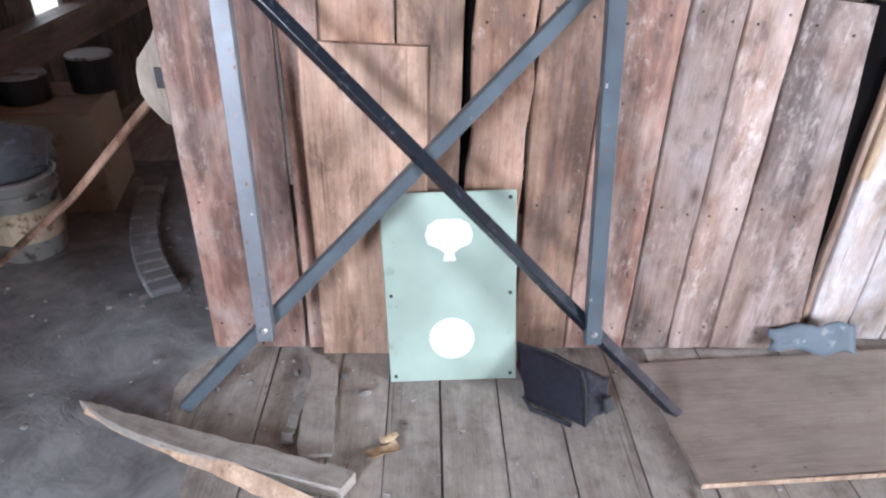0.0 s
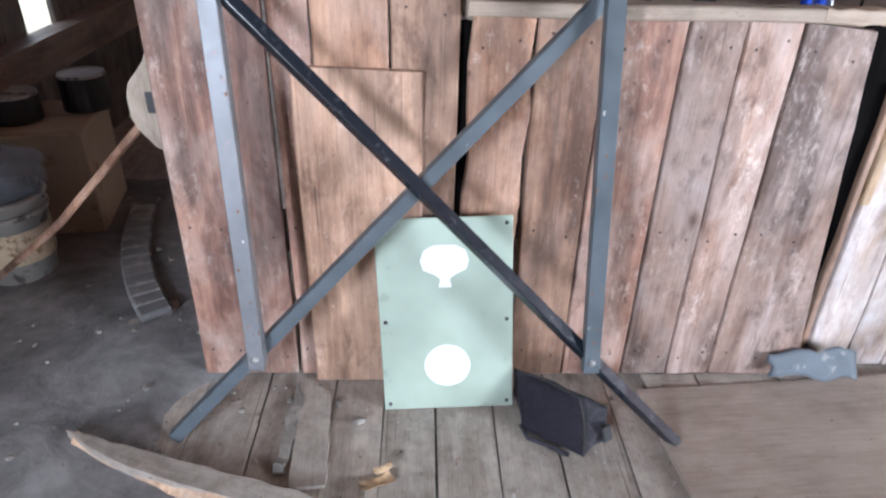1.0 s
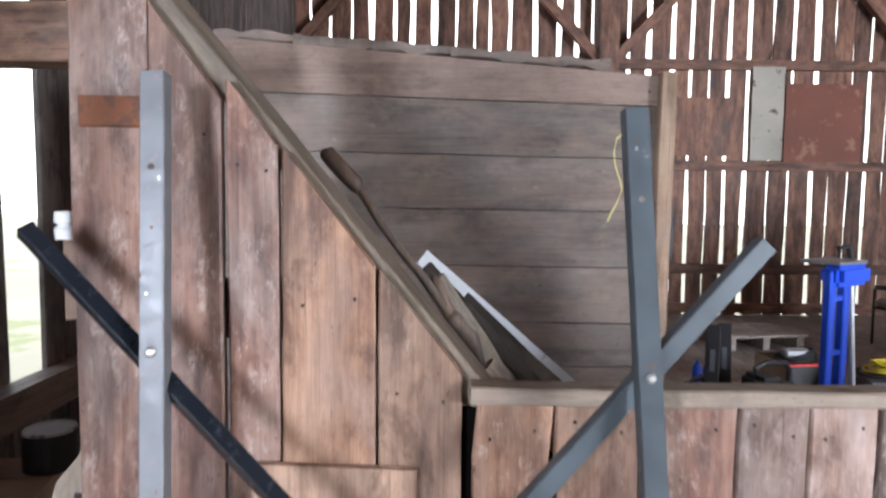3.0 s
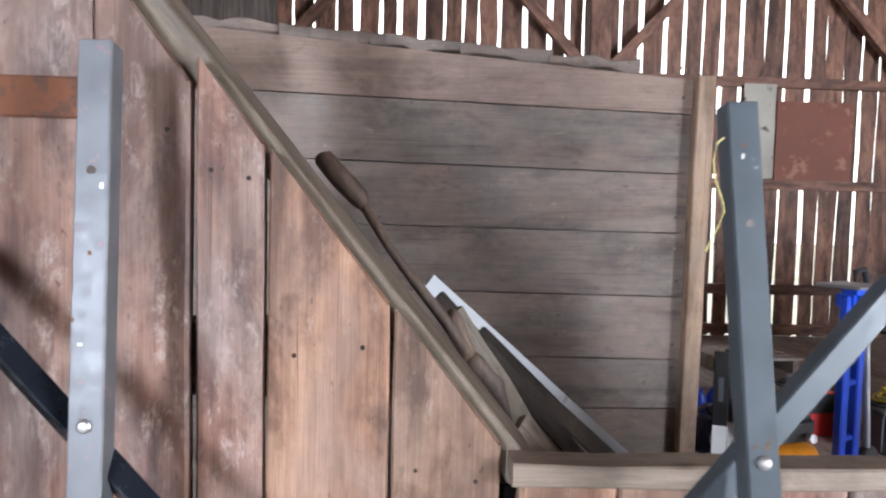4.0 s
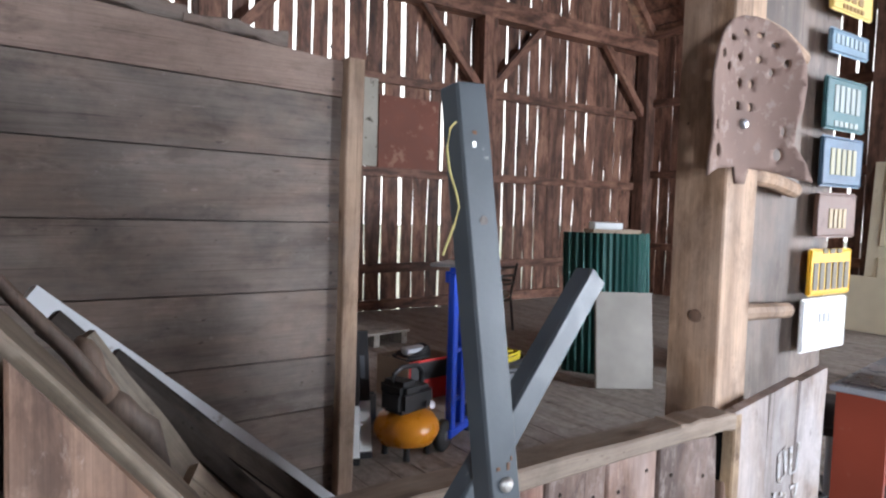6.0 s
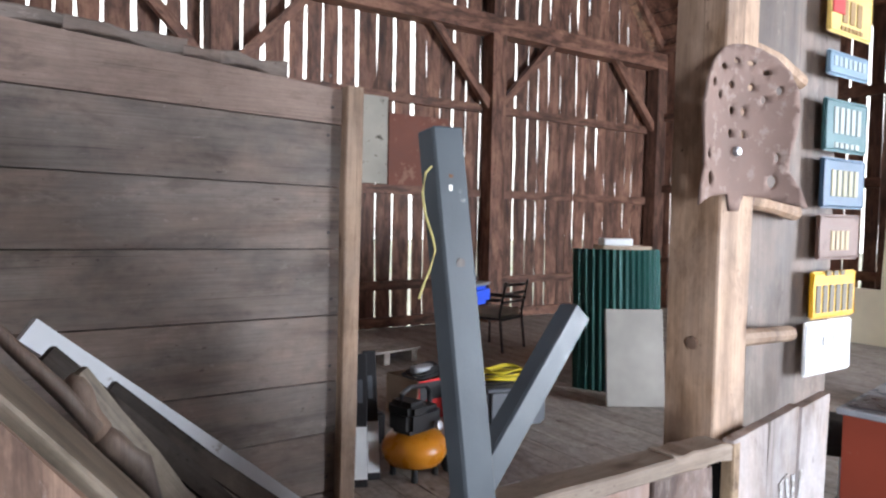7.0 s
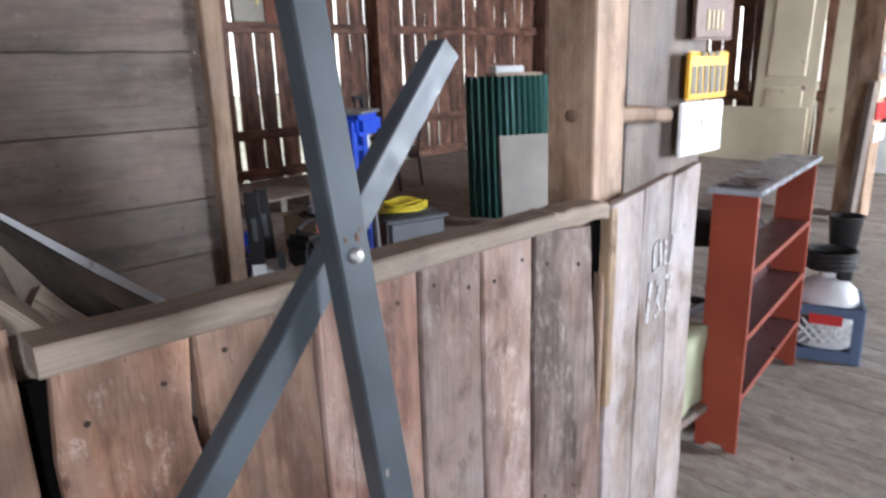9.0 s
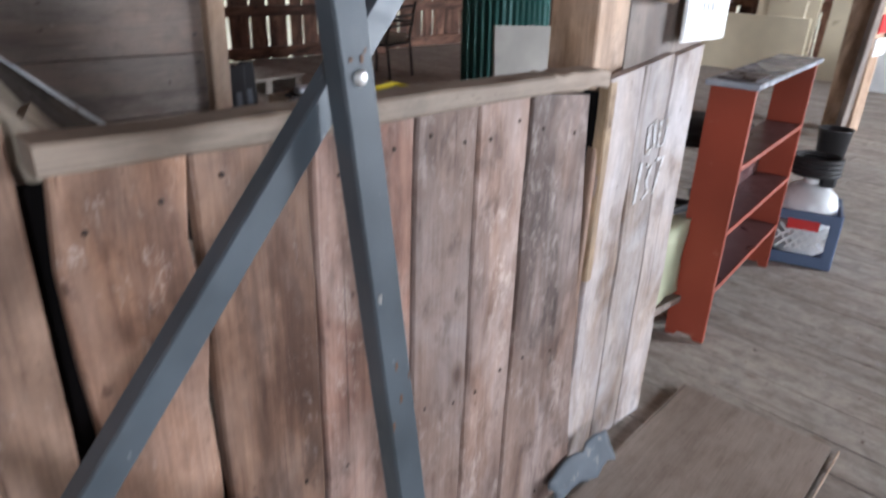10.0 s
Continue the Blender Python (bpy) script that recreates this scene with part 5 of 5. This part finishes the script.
# ---- left corner ----
LID = plain("dull_lid", (0.42, 0.42, 0.4), 0.6, 0, (0.14, 0.13, 0.12), 0.55, 12, 0.1)
carton = empty("cardboard_box", "large brown cardboard box in the dark corner", "box", (-1.475, 2.86, 0), 10)
part("body", box(0.42, 0.44, 0.45, 0.006, (0, 0, 0.227)), CARD, carton)
part("flap", box(0.41, 0.2, 0.004, 0.001, (0, -0.1, 0.456)), CARD, carton)
part("flap", box(0.41, 0.2, 0.004, 0.001, (0, 0.11, 0.46)), CARD, carton)
for (x, y, r, h) in ((-1.55, 2.82, 0.1, 0.1), (-1.33, 2.99, 0.1, 0.14)):
    can = empty("paint_can", "old dark paint can with a dull lid", "can", (x, y, 0.463), 0, "cans on the box")
    part("body", lathe(((0, 0), (r, 0), (r, h), (r * 0.96, h + 0.004), (0, h + 0.004)), 24), BLACK, can)
    part("lid", lathe(((r * 0.98, h + 0.004), (r * 0.95, h + 0.014), (r * 0.86, h + 0.014), (r * 0.84, h + 0.009), (0, h + 0.009)), 24), LID, can, "dull metal lid")
bucket = empty("plastic_bucket", "dirty white plastic bucket stuffed with plastic film", "bucket", (-1.42, 2.36, 0))
smooth(part("tub", lathe(((0, 0.002), (0.12, 0.002), (0.145, 0.33), (0.155, 0.335), (0.14, 0.345), (0.115, 0.02), (0, 0.02)), 26), BUCKETW, bucket))
part("rim_band", lathe(((0.141, 0.27), (0.15, 0.272), (0.152, 0.29), (0.144, 0.292)), 26), BUCKETW, bucket)
part("label", lathe(((0.1335, 0.09), (0.1405, 0.225)), 26), plain("bucket_label", (0.5, 0.4, 0.28), 0.5, 0, (0.2, 0.12, 0.06), 0.52, 12, 0.05), bucket, "worn brown and white label")
film = bmesh.new()
bmesh.ops.create_icosphere(film, subdivisions=4, radius=0.16)
bmesh.ops.scale(film, vec=(1.1, 1.0, 0.75), verts=film.verts)
fm = part("plastic_bag", crumple(crumple(film, 0.05, 11, 7), 0.025, 28, 3), FILM, None, "", pose(-1.45, 2.38, 0.39))
tagged(fm, "crumpled clear plastic bag in a bucket", "plastic bag")
stick = part("stick", tube([(-1.47, 2.16, 0.03), (-1.0, 1.98, 0.42), (-0.6, 1.83, 0.82)], 0.013, 8), BOARD)
tagged(stick, "long bare wooden stick leaning on the partition", "stick")
wb_ = disc([(-0.53, 0.75), (-0.53, 1.015), (-0.545, 1.012), (-0.556, 0.99), (-0.602, 0.935), (-0.612, 0.9), (-0.612, 0.845), (-0.6, 0.815), (-0.56, 0.762)], 0.035, "wooden_bracket", wood("pale_bracket_wood", (0.36, 0.29, 0.22), (0.5, 0.42, 0.33), (0.6, 0.51, 0.42), (0.46, 0.38, 0.3), 0.4, soil=0.4), None, pose(0, 1.772, 0))
tagged(wb_, "pale chamfered wooden bracket on the partition's edge", "bracket")
part("socket", box(0.026, 0.006, 0.055, 0.001, (-0.551, -0.002, 0.886)), BLACK, wb_, "dark square socket")
strap = empty("block_arc", "curved row of small grey blocks on the floor", "edging", group="")
for k in range(13):
    f = k / 12
    part("block", box(0.115, 0.072, 0.03, 0.008), BRICK, strap, m=pose(-1.147 + 0.17 * f + 0.165 * f ** 2, 2.94 - 1.05 * f + 0.18 * f ** 2, 0.02, 0, 0, 9 + 26 * f))
dirt_bm = crumple(crumple(grid_box(1.42, 2.9, 0.016, 60), 0.012, 3.5, 2), 0.004, 16, 5)
for v in dirt_bm.verts:
    rim = max((v.co.x if v.co.x > 0 else 0.0) - 0.46 + 0.22 * noise.noise(v.co * 2.5), abs(v.co.y) - 1.05 + 0.25 * noise.noise(v.co * 2.5 + Vector((7, 0, 0))), 0)
    v.co.z -= 0.05 * min(1, rim / 0.22)
dirtp = part("dirt_drift", dirt_bm, DIRT, None, "", pose(-0.985, 2.15, -0.002))
tagged(smooth(dirtp), "drift of dusty dirt over the corner floor", "dirt", kind="stuff")
rp = part("rust_plate", box(0.12, 0.008, 0.06, 0.003), plain("orange_rust", (0.2, 0.075, 0.036), 0.85, 0, (0.12, 0.06, 0.04), 0.5, 20, 0.4), None, "", pose(-0.452, WALL - 0.005, 1.69))
tagged(rp, "rusty orange strap plate nailed to a board", "metal plate")
ins = empty("insulator", "white porcelain insulator on a tan block", "insulator", (-0.56, 1.765, 1.44))
part("knob", lathe(((0, 0), (0.02, 0.0), (0.022, 0.02), (0.014, 0.028), (0.022, 0.036), (0.02, 0.055), (0, 0.057)), 18), WHITE, ins)
part("block", box(0.03, 0.05, 0.16, 0.004, (0.02, 0.0, -0.08)), BOARD_TAN, ins)
beam = bar((LEFT, 2.3, 1.96), (-0.5, 2.3, 1.96), 0.16, 0.12, BOARD, "cross_beam", None, (0, 1, 0), seed=99)
tagged(beam, "rough cross beam over the dark corner", "beam", kind="structure")

# ---- floor boards, last ----
rnd = random.Random(21)
x = LEFT
k = 0
while x < SIDE:
    w = rnd.choice((0.155, 0.175, 0.19, 0.21))
    cuts_ = sorted((BACK, rnd.uniform(-0.9, 0.6), rnd.uniform(2.2, 4.4), rnd.uniform(5.6, 7.2), FAR))
    for y0, y1 in zip(cuts_, cuts_[1:]):
        part("plank", plank(w - 0.005, 0.04, y1 - y0 - 0.006, wobble=0.0025, seed=k, cuts=8), FLOOR, floor, m=along((x + w / 2, y0, -0.021 + rnd.uniform(-0.002, 0.0015)), (x + w / 2, y1, -0.021), (0, 0, 1)))
        k += 1
    x += w
